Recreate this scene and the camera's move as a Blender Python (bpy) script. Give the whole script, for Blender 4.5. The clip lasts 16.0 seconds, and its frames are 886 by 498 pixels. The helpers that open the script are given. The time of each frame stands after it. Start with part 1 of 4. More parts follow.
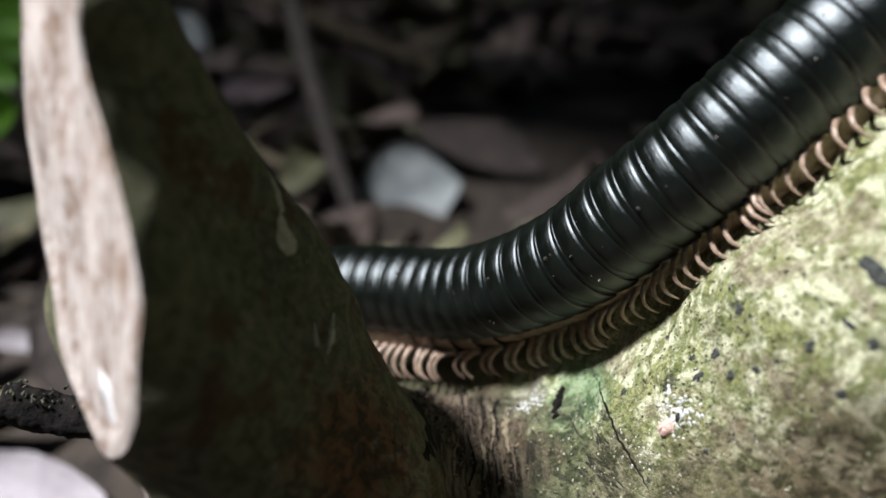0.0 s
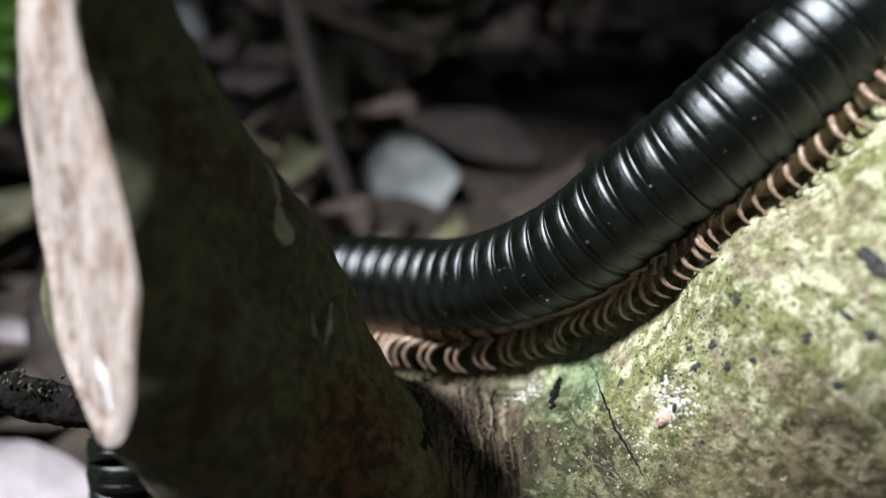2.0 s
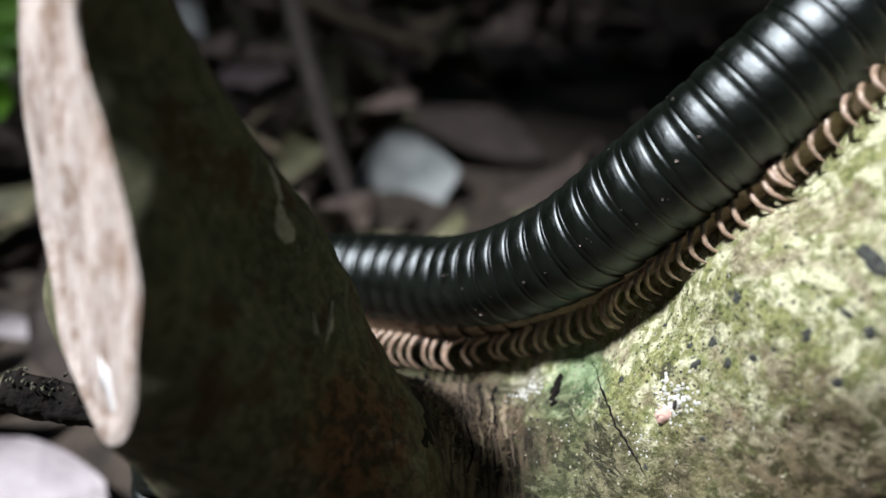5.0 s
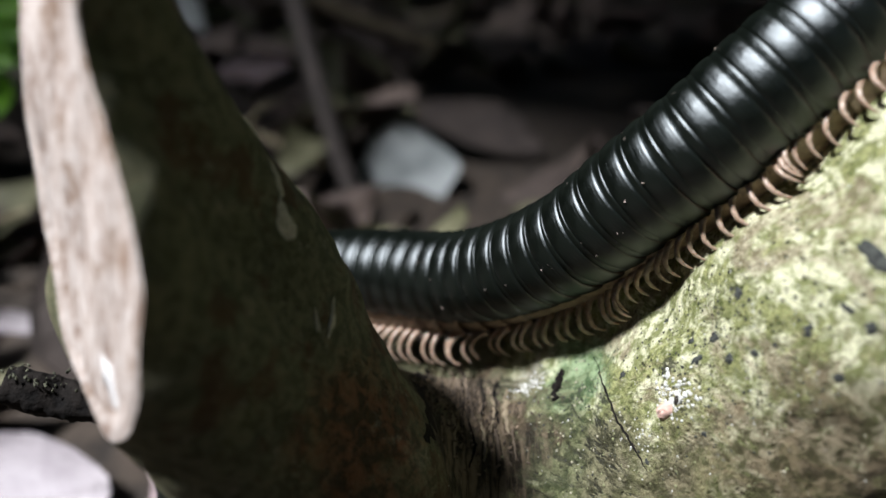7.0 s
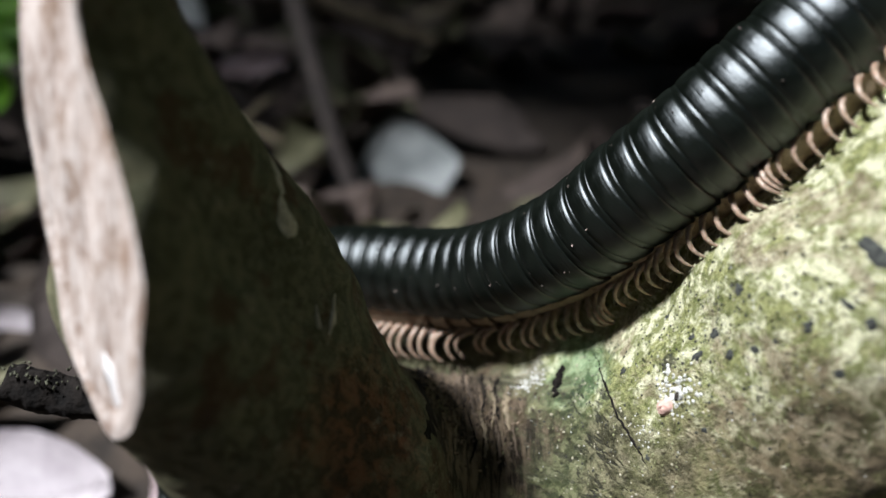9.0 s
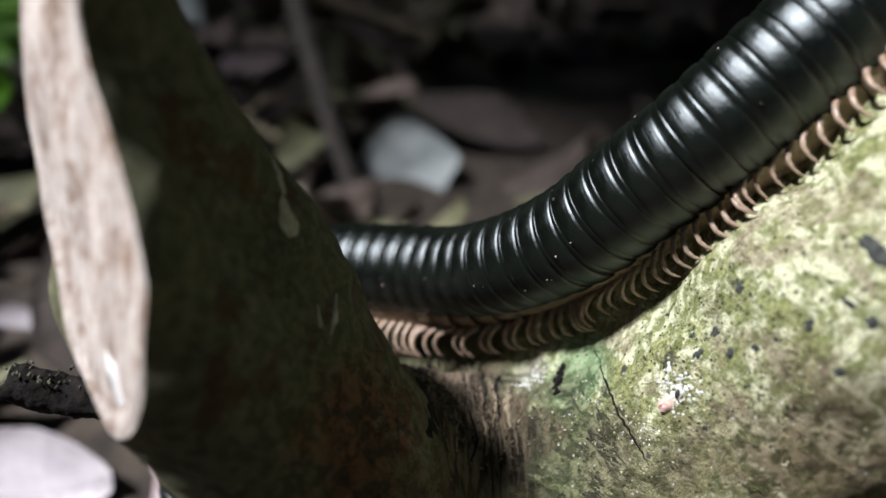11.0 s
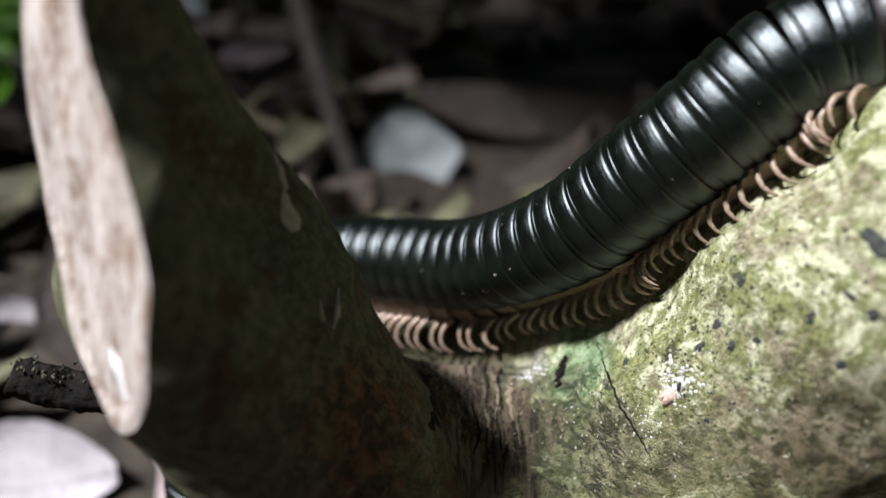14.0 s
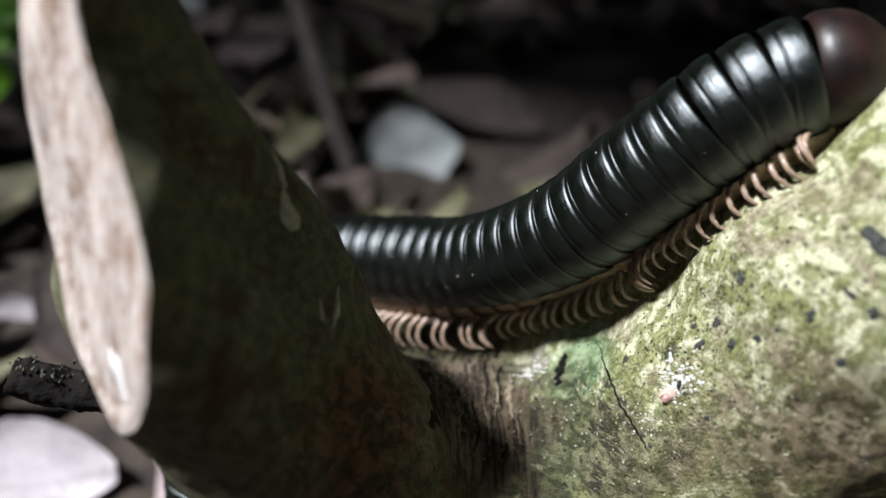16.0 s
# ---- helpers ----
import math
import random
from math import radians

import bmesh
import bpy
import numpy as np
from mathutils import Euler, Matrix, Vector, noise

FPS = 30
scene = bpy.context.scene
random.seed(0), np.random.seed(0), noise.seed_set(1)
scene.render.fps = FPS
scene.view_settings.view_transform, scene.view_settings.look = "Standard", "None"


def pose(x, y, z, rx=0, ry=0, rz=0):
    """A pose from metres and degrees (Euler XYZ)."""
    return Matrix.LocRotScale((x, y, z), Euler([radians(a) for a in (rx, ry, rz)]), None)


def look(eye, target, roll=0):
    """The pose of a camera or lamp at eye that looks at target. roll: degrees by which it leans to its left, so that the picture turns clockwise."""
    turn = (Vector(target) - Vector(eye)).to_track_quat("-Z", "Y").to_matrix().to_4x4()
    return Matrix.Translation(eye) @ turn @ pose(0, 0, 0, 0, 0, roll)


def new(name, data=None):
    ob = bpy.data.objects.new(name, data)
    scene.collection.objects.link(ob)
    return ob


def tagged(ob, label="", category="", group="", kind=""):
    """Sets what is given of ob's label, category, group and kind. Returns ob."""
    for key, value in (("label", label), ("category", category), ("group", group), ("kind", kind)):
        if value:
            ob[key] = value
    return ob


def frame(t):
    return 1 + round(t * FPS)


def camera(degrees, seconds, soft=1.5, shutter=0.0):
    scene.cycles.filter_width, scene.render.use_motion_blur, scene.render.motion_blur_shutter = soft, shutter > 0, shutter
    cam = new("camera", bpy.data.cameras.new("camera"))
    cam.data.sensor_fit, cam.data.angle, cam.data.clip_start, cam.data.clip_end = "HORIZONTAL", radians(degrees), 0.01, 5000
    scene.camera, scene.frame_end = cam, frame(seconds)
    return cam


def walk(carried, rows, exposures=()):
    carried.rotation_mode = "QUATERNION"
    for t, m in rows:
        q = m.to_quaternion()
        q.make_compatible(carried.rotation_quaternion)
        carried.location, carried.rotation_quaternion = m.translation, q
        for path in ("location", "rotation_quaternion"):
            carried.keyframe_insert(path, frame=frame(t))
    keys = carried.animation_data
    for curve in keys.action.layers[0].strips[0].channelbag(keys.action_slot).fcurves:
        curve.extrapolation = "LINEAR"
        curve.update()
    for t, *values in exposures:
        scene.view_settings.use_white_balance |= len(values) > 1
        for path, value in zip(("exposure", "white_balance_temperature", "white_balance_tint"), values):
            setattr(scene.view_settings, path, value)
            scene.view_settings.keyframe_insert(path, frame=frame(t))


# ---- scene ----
cam = camera(60, 16.0)
cam.data.dof.use_dof = True
cam.data.dof.focus_distance = 0.099
cam.data.dof.aperture_fstop = 11.0
walk(cam, [
    (0.0, pose(0.00000, 0.00000, 0.15000, 65.000, -0.000, 0.000)),
    (0.5, pose(-0.00005, -0.00003, 0.14985, 64.657, -0.136, -0.038)),
    (1.0, pose(-0.00001, -0.00004, 0.14980, 64.513, -0.112, -0.087)),
    (1.5, pose(-0.00004, -0.00017, 0.15008, 64.357, -0.227, -0.031)),
    (2.0, pose(-0.00002, 0.00007, 0.14985, 64.339, -0.184, -0.109)),
    (2.5, pose(0.00003, -0.00009, 0.14979, 64.400, -0.224, -0.070)),
    (3.0, pose(0.00004, -0.00004, 0.14989, 64.441, -0.266, -0.039)),
    (3.5, pose(0.00006, 0.00002, 0.14984, 64.413, -0.212, -0.028)),
    (4.0, pose(0.00003, -0.00002, 0.14994, 64.329, -0.185, -0.070)),
    (6.5, pose(-0.00001, 0.00002, 0.15045, 63.582, 0.096, -0.047)),
    (7.0, pose(-0.00003, 0.00006, 0.15047, 63.547, 0.071, -0.058)),
    (7.5, pose(-0.00009, 0.00013, 0.15047, 63.529, 0.065, -0.104)),
    (8.0, pose(-0.00010, 0.00003, 0.15056, 63.463, 0.095, -0.112)),
    (8.5, pose(-0.00006, 0.00009, 0.15049, 63.368, 0.152, -0.109)),
    (9.0, pose(-0.00012, 0.00007, 0.15059, 63.241, 0.172, -0.129)),
    (11.5, pose(-0.00033, 0.00015, 0.15109, 62.783, 0.320, -0.239)),
    (12.0, pose(-0.00025, 0.00021, 0.15121, 62.596, 0.434, -0.216)),
    (12.5, pose(-0.00029, 0.00026, 0.15132, 62.461, 0.469, -0.212)),
    (13.0, pose(-0.00028, 0.00021, 0.15134, 62.373, 0.544, -0.233)),
    (13.5, pose(-0.00034, 0.00016, 0.15127, 62.341, 0.564, -0.267)),
    (14.0, pose(-0.00027, 0.00014, 0.15139, 62.242, 0.543, -0.177)),
    (14.5, pose(-0.00026, 0.00018, 0.15144, 62.123, 0.568, -0.190)),
    (15.0, pose(-0.00032, 0.00019, 0.15133, 62.041, 0.599, -0.254)),
    (15.5, pose(-0.00038, 0.00025, 0.15144, 62.007, 0.560, -0.266)),
    (16.0, pose(-0.00036, 0.00040, 0.15156, 61.959, 0.600, -0.303)),
], exposures=[(0.0, 0.62, 6020, 11), (16.0, 0.62, 6020, 11)])

# ---- daylight ----
SUN = Vector((-0.47, -0.17, 0.85)).normalized()
world = bpy.data.worlds.new("forest_sky")
scene.world = world
world.use_nodes = True
sky = world.node_tree.nodes.new("ShaderNodeTexSky")
sky.sky_type, sky.sun_disc = "NISHITA", False
sky.sun_elevation = math.asin(SUN.z)
sky.sun_rotation = math.atan2(SUN.x, SUN.y)
back = world.node_tree.nodes["Background"]
world.node_tree.links.new(sky.outputs[0], back.inputs[0])
back.inputs[1].default_value = 0.034
sun = new("sun", bpy.data.lights.new("sun", "SUN"))
sun.data.energy, sun.data.angle, sun.data.color = 5.0, radians(6.0), (1.0, 0.98, 0.95)
sun.matrix_world = look(SUN * 5, (0, 0, 0))


# ---- materials ----
class Shade:
    """A small builder for node materials in object space."""

    def __init__(self, name, rough=0.6, metal=0.0, coat=0.0):
        self.mat = bpy.data.materials.new(name)
        self.mat.use_nodes = True
        self.t = self.mat.node_tree
        self.b = self.t.nodes["Principled BSDF"]
        self.b.inputs["Roughness"].default_value = rough
        self.b.inputs["Metallic"].default_value = metal
        self.b.inputs["Coat Weight"].default_value = coat
        self.co = self.t.nodes.new("ShaderNodeTexCoord").outputs["Object"]

    def put(self, value, socket):
        if isinstance(value, (int, float)):
            socket.default_value = value
        elif isinstance(value, tuple):
            socket.default_value = (*value, 1.0) if len(value) == 3 and len(socket.default_value) == 4 else value
        else:
            self.t.links.new(value, socket)

    def stretch(self, scale):
        n = self.t.nodes.new("ShaderNodeMapping")
        self.put(self.co, n.inputs[0])
        n.inputs["Scale"].default_value = scale
        return n.outputs[0]

    def noise(self, scale, detail=4.0, rough=0.55, vec=None, warp=0.0):
        n = self.t.nodes.new("ShaderNodeTexNoise")
        self.put(vec or self.co, n.inputs["Vector"])
        n.inputs["Scale"].default_value, n.inputs["Detail"].default_value = scale, detail
        n.inputs["Roughness"].default_value, n.inputs["Distortion"].default_value = rough, warp
        return n.outputs["Fac"]

    def cells(self, scale, vec=None, feature="F1"):
        n = self.t.nodes.new("ShaderNodeTexVoronoi")
        n.feature = feature
        self.put(vec or self.co, n.inputs["Vector"])
        n.inputs["Scale"].default_value = scale
        return n.outputs["Distance"]

    def ramp(self, fac, lo, hi, a=0.0, b=1.0):
        n = self.t.nodes.new("ShaderNodeMapRange")
        n.interpolation_type = "SMOOTHSTEP"
        self.put(fac, n.inputs[0])
        for i, v in enumerate((lo, hi, a, b)):
            n.inputs[i + 1].default_value = v
        return n.outputs[0]

    def math(self, op, a, b=0.0):
        n = self.t.nodes.new("ShaderNodeMath")
        n.operation = op
        self.put(a, n.inputs[0])
        self.put(b, n.inputs[1])
        return n.outputs[0]

    def mix(self, fac, a, b):
        n = self.t.nodes.new("ShaderNodeMix")
        n.data_type = "RGBA"
        self.put(fac, n.inputs[0])
        self.put(a, n.inputs[6])
        self.put(b, n.inputs[7])
        return n.outputs[2]

    def axis(self, i):
        n = self.t.nodes.new("ShaderNodeSeparateXYZ")
        self.put(self.co, n.inputs[0])
        return n.outputs[i]

    def away(self, point):
        n = self.t.nodes.new("ShaderNodeVectorMath")
        n.operation = "DISTANCE"
        self.put(self.co, n.inputs[0])
        n.inputs[1].default_value = point
        return n.outputs["Value"]

    def island(self):
        return self.t.nodes.new("ShaderNodeNewGeometry").outputs["Random Per Island"]

    def colour(self, value):
        self.put(value, self.b.inputs["Base Color"])
        return self

    def gloss(self, value):
        self.put(value, self.b.inputs["Roughness"])
        return self

    def bump(self, height, strength=0.5, depth=0.001):
        n = self.t.nodes.new("ShaderNodeBump")
        n.inputs["Strength"].default_value, n.inputs["Distance"].default_value = strength, depth
        self.put(height, n.inputs["Height"])
        self.put(n.outputs[0], self.b.inputs["Normal"])
        return self


def bark_material():
    s = Shade("lichen_bark", 0.85)
    s.b.inputs["Specular IOR Level"].default_value = 0.3
    mid = s.noise(230, 6, 0.68, warp=0.5)
    fine, grain = s.noise(850, 5, 0.72), s.noise(2600, 4, 0.7)
    soft = s.noise(560, 5, 0.62, warp=0.6)
    green = s.mix(s.ramp(fine, 0.38, 0.62), (0.13, 0.15, 0.045), (0.40, 0.41, 0.17))
    cream = s.mix(s.ramp(soft, 0.40, 0.60), (0.23, 0.25, 0.095), (0.80, 0.79, 0.53))
    tan = s.mix(s.ramp(fine, 0.38, 0.62), (0.19, 0.15, 0.09), (0.52, 0.45, 0.31))
    higher = s.math("MULTIPLY", s.math("SUBTRACT", s.axis(2), 0.097), 3.0)
    lichen = s.mix(s.ramp(s.math("ADD", s.noise(150, 7, 0.68, warp=0.9), higher), 0.46, 0.56), green, cream)
    lichen = s.mix(s.ramp(s.noise(85, 7, 0.70, warp=0.7), 0.50, 0.60, 0, 0.85), lichen, tan)
    lichen = s.mix(s.math("MULTIPLY", s.ramp(grain, 0.52, 0.66), 0.55), lichen, (0.11, 0.10, 0.05))
    # fine dark pits and pale specks
    pits = s.math("MULTIPLY", s.ramp(s.cells(950), 0.16, 0.30, 1, 0), s.ramp(s.noise(190, 4), 0.46, 0.58))
    lichen = s.mix(s.math("MULTIPLY", pits, 0.8), lichen, (0.03, 0.032, 0.024))
    specks = s.math("MULTIPLY", s.ramp(s.cells(520), 0.07, 0.18, 1, 0), s.ramp(s.noise(140, 3), 0.50, 0.60))
    lichen = s.mix(s.math("MULTIPLY", specks, 0.6), lichen, (0.66, 0.65, 0.58))
    blots = s.math("MULTIPLY", s.ramp(s.math("ADD", s.cells(190), s.math("MULTIPLY", fine, 0.3)), 0.28, 0.42, 1, 0), s.ramp(s.noise(70, 3), 0.50, 0.58))
    lichen = s.mix(s.math("MULTIPLY", blots, 0.75), lichen, (0.035, 0.035, 0.03))
    teal = s.mix(s.ramp(soft, 0.38, 0.60), (0.10, 0.18, 0.075), (0.32, 0.43, 0.24))
    near = s.math("ADD", s.away((0.0190, 0.0905, 0.0848)), s.math("MULTIPLY", s.math("SUBTRACT", mid, 0.5), 0.014))
    lichen = s.mix(s.ramp(near, 0.003, 0.009, 0.9, 0), lichen, teal)
    chalk = s.math("ADD", s.away((0.0125, 0.0965, 0.0795)), s.math("MULTIPLY", s.math("SUBTRACT", s.noise(260, 6, 0.7), 0.5), 0.012))
    lichen = s.mix(s.ramp(chalk, 0.002, 0.006, 0.85, 0), lichen, s.mix(s.ramp(fine, 0.4, 0.6), (0.30, 0.27, 0.19), (0.72, 0.69, 0.60)))
    # dark green fissured bark below, brown patches further up: lower-flank shade painted in
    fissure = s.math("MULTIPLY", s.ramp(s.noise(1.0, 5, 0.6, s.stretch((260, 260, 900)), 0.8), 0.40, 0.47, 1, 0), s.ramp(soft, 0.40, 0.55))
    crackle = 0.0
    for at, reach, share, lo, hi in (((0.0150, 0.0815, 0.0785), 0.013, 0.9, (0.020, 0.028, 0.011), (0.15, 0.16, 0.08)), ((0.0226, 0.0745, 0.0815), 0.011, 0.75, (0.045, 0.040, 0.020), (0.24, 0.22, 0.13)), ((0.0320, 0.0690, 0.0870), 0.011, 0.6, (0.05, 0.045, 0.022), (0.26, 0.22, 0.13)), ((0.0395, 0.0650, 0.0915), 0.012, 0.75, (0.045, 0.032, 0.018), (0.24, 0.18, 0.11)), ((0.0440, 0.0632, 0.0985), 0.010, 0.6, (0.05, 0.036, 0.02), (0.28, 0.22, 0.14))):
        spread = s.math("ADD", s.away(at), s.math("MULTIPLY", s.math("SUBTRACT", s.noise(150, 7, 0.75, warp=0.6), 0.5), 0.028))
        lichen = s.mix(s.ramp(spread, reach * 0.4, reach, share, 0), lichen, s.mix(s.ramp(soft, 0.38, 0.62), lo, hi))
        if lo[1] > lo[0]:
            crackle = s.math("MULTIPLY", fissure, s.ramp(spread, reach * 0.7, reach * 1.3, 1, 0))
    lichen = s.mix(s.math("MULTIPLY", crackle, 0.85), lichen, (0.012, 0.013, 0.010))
    # mossy bark round the fork and over the cut arm, darkened to paint their shade
    moss = s.mix(s.ramp(soft, 0.36, 0.64), (0.105, 0.110, 0.058), (0.215, 0.205, 0.118))
    rust = s.mix(s.math("MULTIPLY", s.ramp(s.noise(130, 6, 0.65), 0.52, 0.62), 0.7), moss, (0.11, 0.055, 0.028))
    spot = s.math("ADD", s.away((-0.0090, 0.0675, 0.0930)), s.math("MULTIPLY", s.math("SUBTRACT", s.noise(200, 6, 0.7), 0.5), 0.026))
    rust = s.mix(s.ramp(spot, 0.003, 0.014, 0.75, 0), rust, s.mix(s.ramp(soft, 0.4, 0.6), (0.06, 0.03, 0.016), (0.26, 0.095, 0.04)))
    pale = s.mix(s.ramp(s.noise(330, 6, 0.78, warp=0.5), 0.58, 0.70), rust, (0.34, 0.31, 0.22))
    pale = s.mix(s.math("MULTIPLY", pits, 0.35), pale, (0.012, 0.011, 0.008))
    side = s.math("ADD", s.axis(0), s.math("MULTIPLY", s.math("SUBTRACT", s.noise(140, 7, 0.7), 0.5), 0.026))
    side = s.math("SUBTRACT", side, s.math("MULTIPLY", s.math("SUBTRACT", s.axis(2), 0.07), 0.35))
    whole = s.mix(s.ramp(side, 0.0055, 0.0145), pale, lichen)
    # brown rot in the crotch, with the shade there painted into its colour
    fibre = s.noise(1.0, 5, 0.65, s.stretch((1000, 150, 150)), 0.6)
    rot_shade_mask = 0.0
    for at, reach, share in (((0.0005, 0.0967, 0.0787), 0.014, 0.95), ((0.0040, 0.0840, 0.0775), 0.013, 0.9)):
        spread = s.math("ADD", s.away(at), s.math("MULTIPLY", s.math("SUBTRACT", s.noise(150, 7, 0.75, warp=0.6), 0.5), 0.03))
        rot_and_shade = s.mix(s.ramp(fibre, 0.40, 0.60), (0.018, 0.012, 0.008), (0.22, 0.165, 0.11))
        part_of = s.ramp(spread, reach * 0.45, reach, share, 0)
        whole = s.mix(part_of, whole, rot_and_shade)
        rot_shade_mask = s.math("MAXIMUM", rot_shade_mask, part_of)
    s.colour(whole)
    s.gloss(s.ramp(mid, 0.3, 0.7, 0.7, 0.95))
    h = s.math("ADD", s.math("MULTIPLY", mid, 0.6), s.math("MULTIPLY", fine, 0.4))
    h = s.math("ADD", h, s.math("MULTIPLY", grain, 0.30))
    h = s.math("SUBTRACT", h, s.math("MULTIPLY", s.math("ADD", s.math("ADD", pits, blots), crackle), 0.2))
    h = s.math("ADD", h, s.math("MULTIPLY", s.math("MULTIPLY", fibre, rot_shade_mask), 0.9))
    return s.bump(h, 0.9, 0.0016).mat


def cut_wood_material():
    s = Shade("cut_wood", 0.55)
    long = s.stretch((1.0, 1.0, 0.35))
    streak, fine = s.noise(420, 5, 0.6, long), s.noise(1600, 3, 0.6, long)
    wood = s.mix(s.ramp(streak, 0.35, 0.65), (0.33, 0.23, 0.18), (0.64, 0.55, 0.49))
    wood = s.mix(s.ramp(fine, 0.35, 0.7), wood, (0.68, 0.61, 0.56))
    s.colour(s.mix(s.ramp(s.noise(170, 7, 0.7), 0.53, 0.66), wood, (0.29, 0.19, 0.13)))
    s.gloss(s.ramp(streak, 0.35, 0.65, 0.35, 0.7))
    return s.bump(s.math("ADD", streak, s.math("MULTIPLY", fine, 0.4)), 0.5, 0.0006).mat


def shell_material():
    """Near-black chitin under a broad waxy sheen."""
    s = Shade("millipede_shell", 0.5)
    s.b.inputs["Specular IOR Level"].default_value = 0.0
    n, fine = s.noise(260, 4), s.noise(1500, 3)
    c = s.mix(s.ramp(n, 0.35, 0.65), (0.003, 0.004, 0.003), (0.008, 0.010, 0.008))
    edge = s.ramp(s.math("ADD", s.axis(0), s.math("MULTIPLY", fine, 0.0003)), -0.0018, -0.0013, 1, 0)
    low = s.ramp(s.axis(2), -0.003, 0.002, 1, 0)
    s.colour(s.mix(s.math("MULTIPLY", edge, s.math("MULTIPLY", low, 0.5)), c, (0.05, 0.012, 0.008)))
    ring = s.noise(1.0, 3, 0.6, s.stretch((2600, 160, 160)))
    s.bump(s.math("ADD", ring, s.math("MULTIPLY", fine, 0.5)), 0.25, 0.0003)
    sheen, both = s.t.nodes.new("ShaderNodeBsdfAnisotropic"), s.t.nodes.new("ShaderNodeMixShader")
    sheen.distribution = "BECKMANN"
    sheen.inputs["Color"].default_value = (0.90, 0.97, 1.0, 1)
    s.put(s.ramp(s.noise(600, 4, 0.6), 0.3, 0.7, 0.41, 0.49), sheen.inputs["Roughness"])
    both.inputs[0].default_value = 0.085
    s.t.links.new(s.b.inputs["Normal"].links[0].from_socket, sheen.inputs["Normal"])
    s.t.links.new(s.b.outputs[0], both.inputs[1])
    s.t.links.new(sheen.outputs[0], both.inputs[2])
    s.t.links.new(both.outputs[0], s.t.nodes["Material Output"].inputs[0])
    return s.mat


def plain_material(name, dark, light, rough, scale, coat=0.0, strength=0.3, depth=0.0003):
    s = Shade(name, rough, coat=coat)
    n = s.noise(scale, 5, 0.6)
    s.colour(s.mix(s.ramp(n, 0.32, 0.68), dark, light))
    return s.bump(n, strength, depth).mat


def leaf_material(name, dark, light, rough=0.6, vary=0.5):
    """Dry or fresh leaf, each one of its own tone."""
    s = Shade(name, rough)
    n, fine = s.noise(60, 5, 0.6), s.noise(420, 4, 0.65)
    c = s.mix(s.ramp(n, 0.32, 0.68), dark, light)
    c = s.mix(s.math("MULTIPLY", s.ramp(fine, 0.5, 0.75), 0.4), c, tuple(v * 0.4 for v in dark))
    s.colour(s.mix(s.math("MULTIPLY", s.island(), vary), c, tuple(v * 0.3 for v in dark)))
    return s.bump(fine, 0.5, 0.001).mat


BARK, CUT, SHELL = bark_material(), cut_wood_material(), shell_material()
FIBRE = plain_material("torn_fibre", (0.80, 0.77, 0.75), (0.90, 0.89, 0.88), 0.3, 900)
BELLY = plain_material("millipede_belly", (0.17, 0.12, 0.08), (0.38, 0.28, 0.20), 0.4, 700)
LEG = plain_material("millipede_leg", (0.27, 0.185, 0.13), (0.47, 0.35, 0.265), 0.30, 900, 0.2)
LEG.node_tree.nodes["Principled BSDF"].inputs["Subsurface Weight"].default_value = 0.25
LEG.node_tree.nodes["Principled BSDF"].inputs["Subsurface Radius"].default_value = (0.0006, 0.0003, 0.0002)
TAIL = plain_material("millipede_tail", (0.005, 0.003, 0.0025), (0.020, 0.007, 0.005), 0.42, 300)
RED = plain_material("millipede_antenna", (0.20, 0.03, 0.02), (0.42, 0.09, 0.05), 0.35, 900)
DIRT_AND_HOLE_SHADE = plain_material("dirt_and_hole_shade", (0.012, 0.010, 0.008), (0.05, 0.04, 0.03), 0.9, 2000)
PALE_DIRT = plain_material("pale_grit", (0.26, 0.20, 0.17), (0.46, 0.37, 0.33), 0.7, 2500)
WHITE_CRUST = plain_material("white_lichen", (0.42, 0.42, 0.38), (0.74, 0.74, 0.70), 0.85, 1500, strength=0.8)
PALE_LICHEN = plain_material("pale_lichen", (0.38, 0.35, 0.26), (0.62, 0.58, 0.46), 0.85, 1500, strength=0.8)
PINK = plain_material("pink_fungus", (0.62, 0.40, 0.33), (0.78, 0.56, 0.47), 0.5, 900)
BLACK_LICHEN = plain_material("black_lichen", (0.022, 0.024, 0.022), (0.07, 0.075, 0.065), 0.9, 1800, strength=0.8)
# dark twig bark, also used to paint the shade in the fork's hollow
DARK_BARK_AND_SHADE = plain_material("dark_bark_and_shade", (0.004, 0.0034, 0.003), (0.016, 0.013, 0.011), 0.85, 500, strength=0.9, depth=0.001)
CRUMB = leaf_material("bark_crumb", (0.06, 0.042, 0.028), (0.32, 0.24, 0.165), 0.8, 0.9)
DARK_BARK_AND_SHADE.node_tree.nodes["Principled BSDF"].inputs["Specular IOR Level"].default_value = 0.15


def grain_material():
    s = Shade("lichen_grain", 0.7)
    r = s.island()
    c = s.mix(s.ramp(r, 0.25, 0.45), (0.03, 0.03, 0.022), (0.24, 0.25, 0.12))
    s.colour(s.mix(s.ramp(r, 0.68, 0.82), c, (0.42, 0.39, 0.28)))
    return s.mat


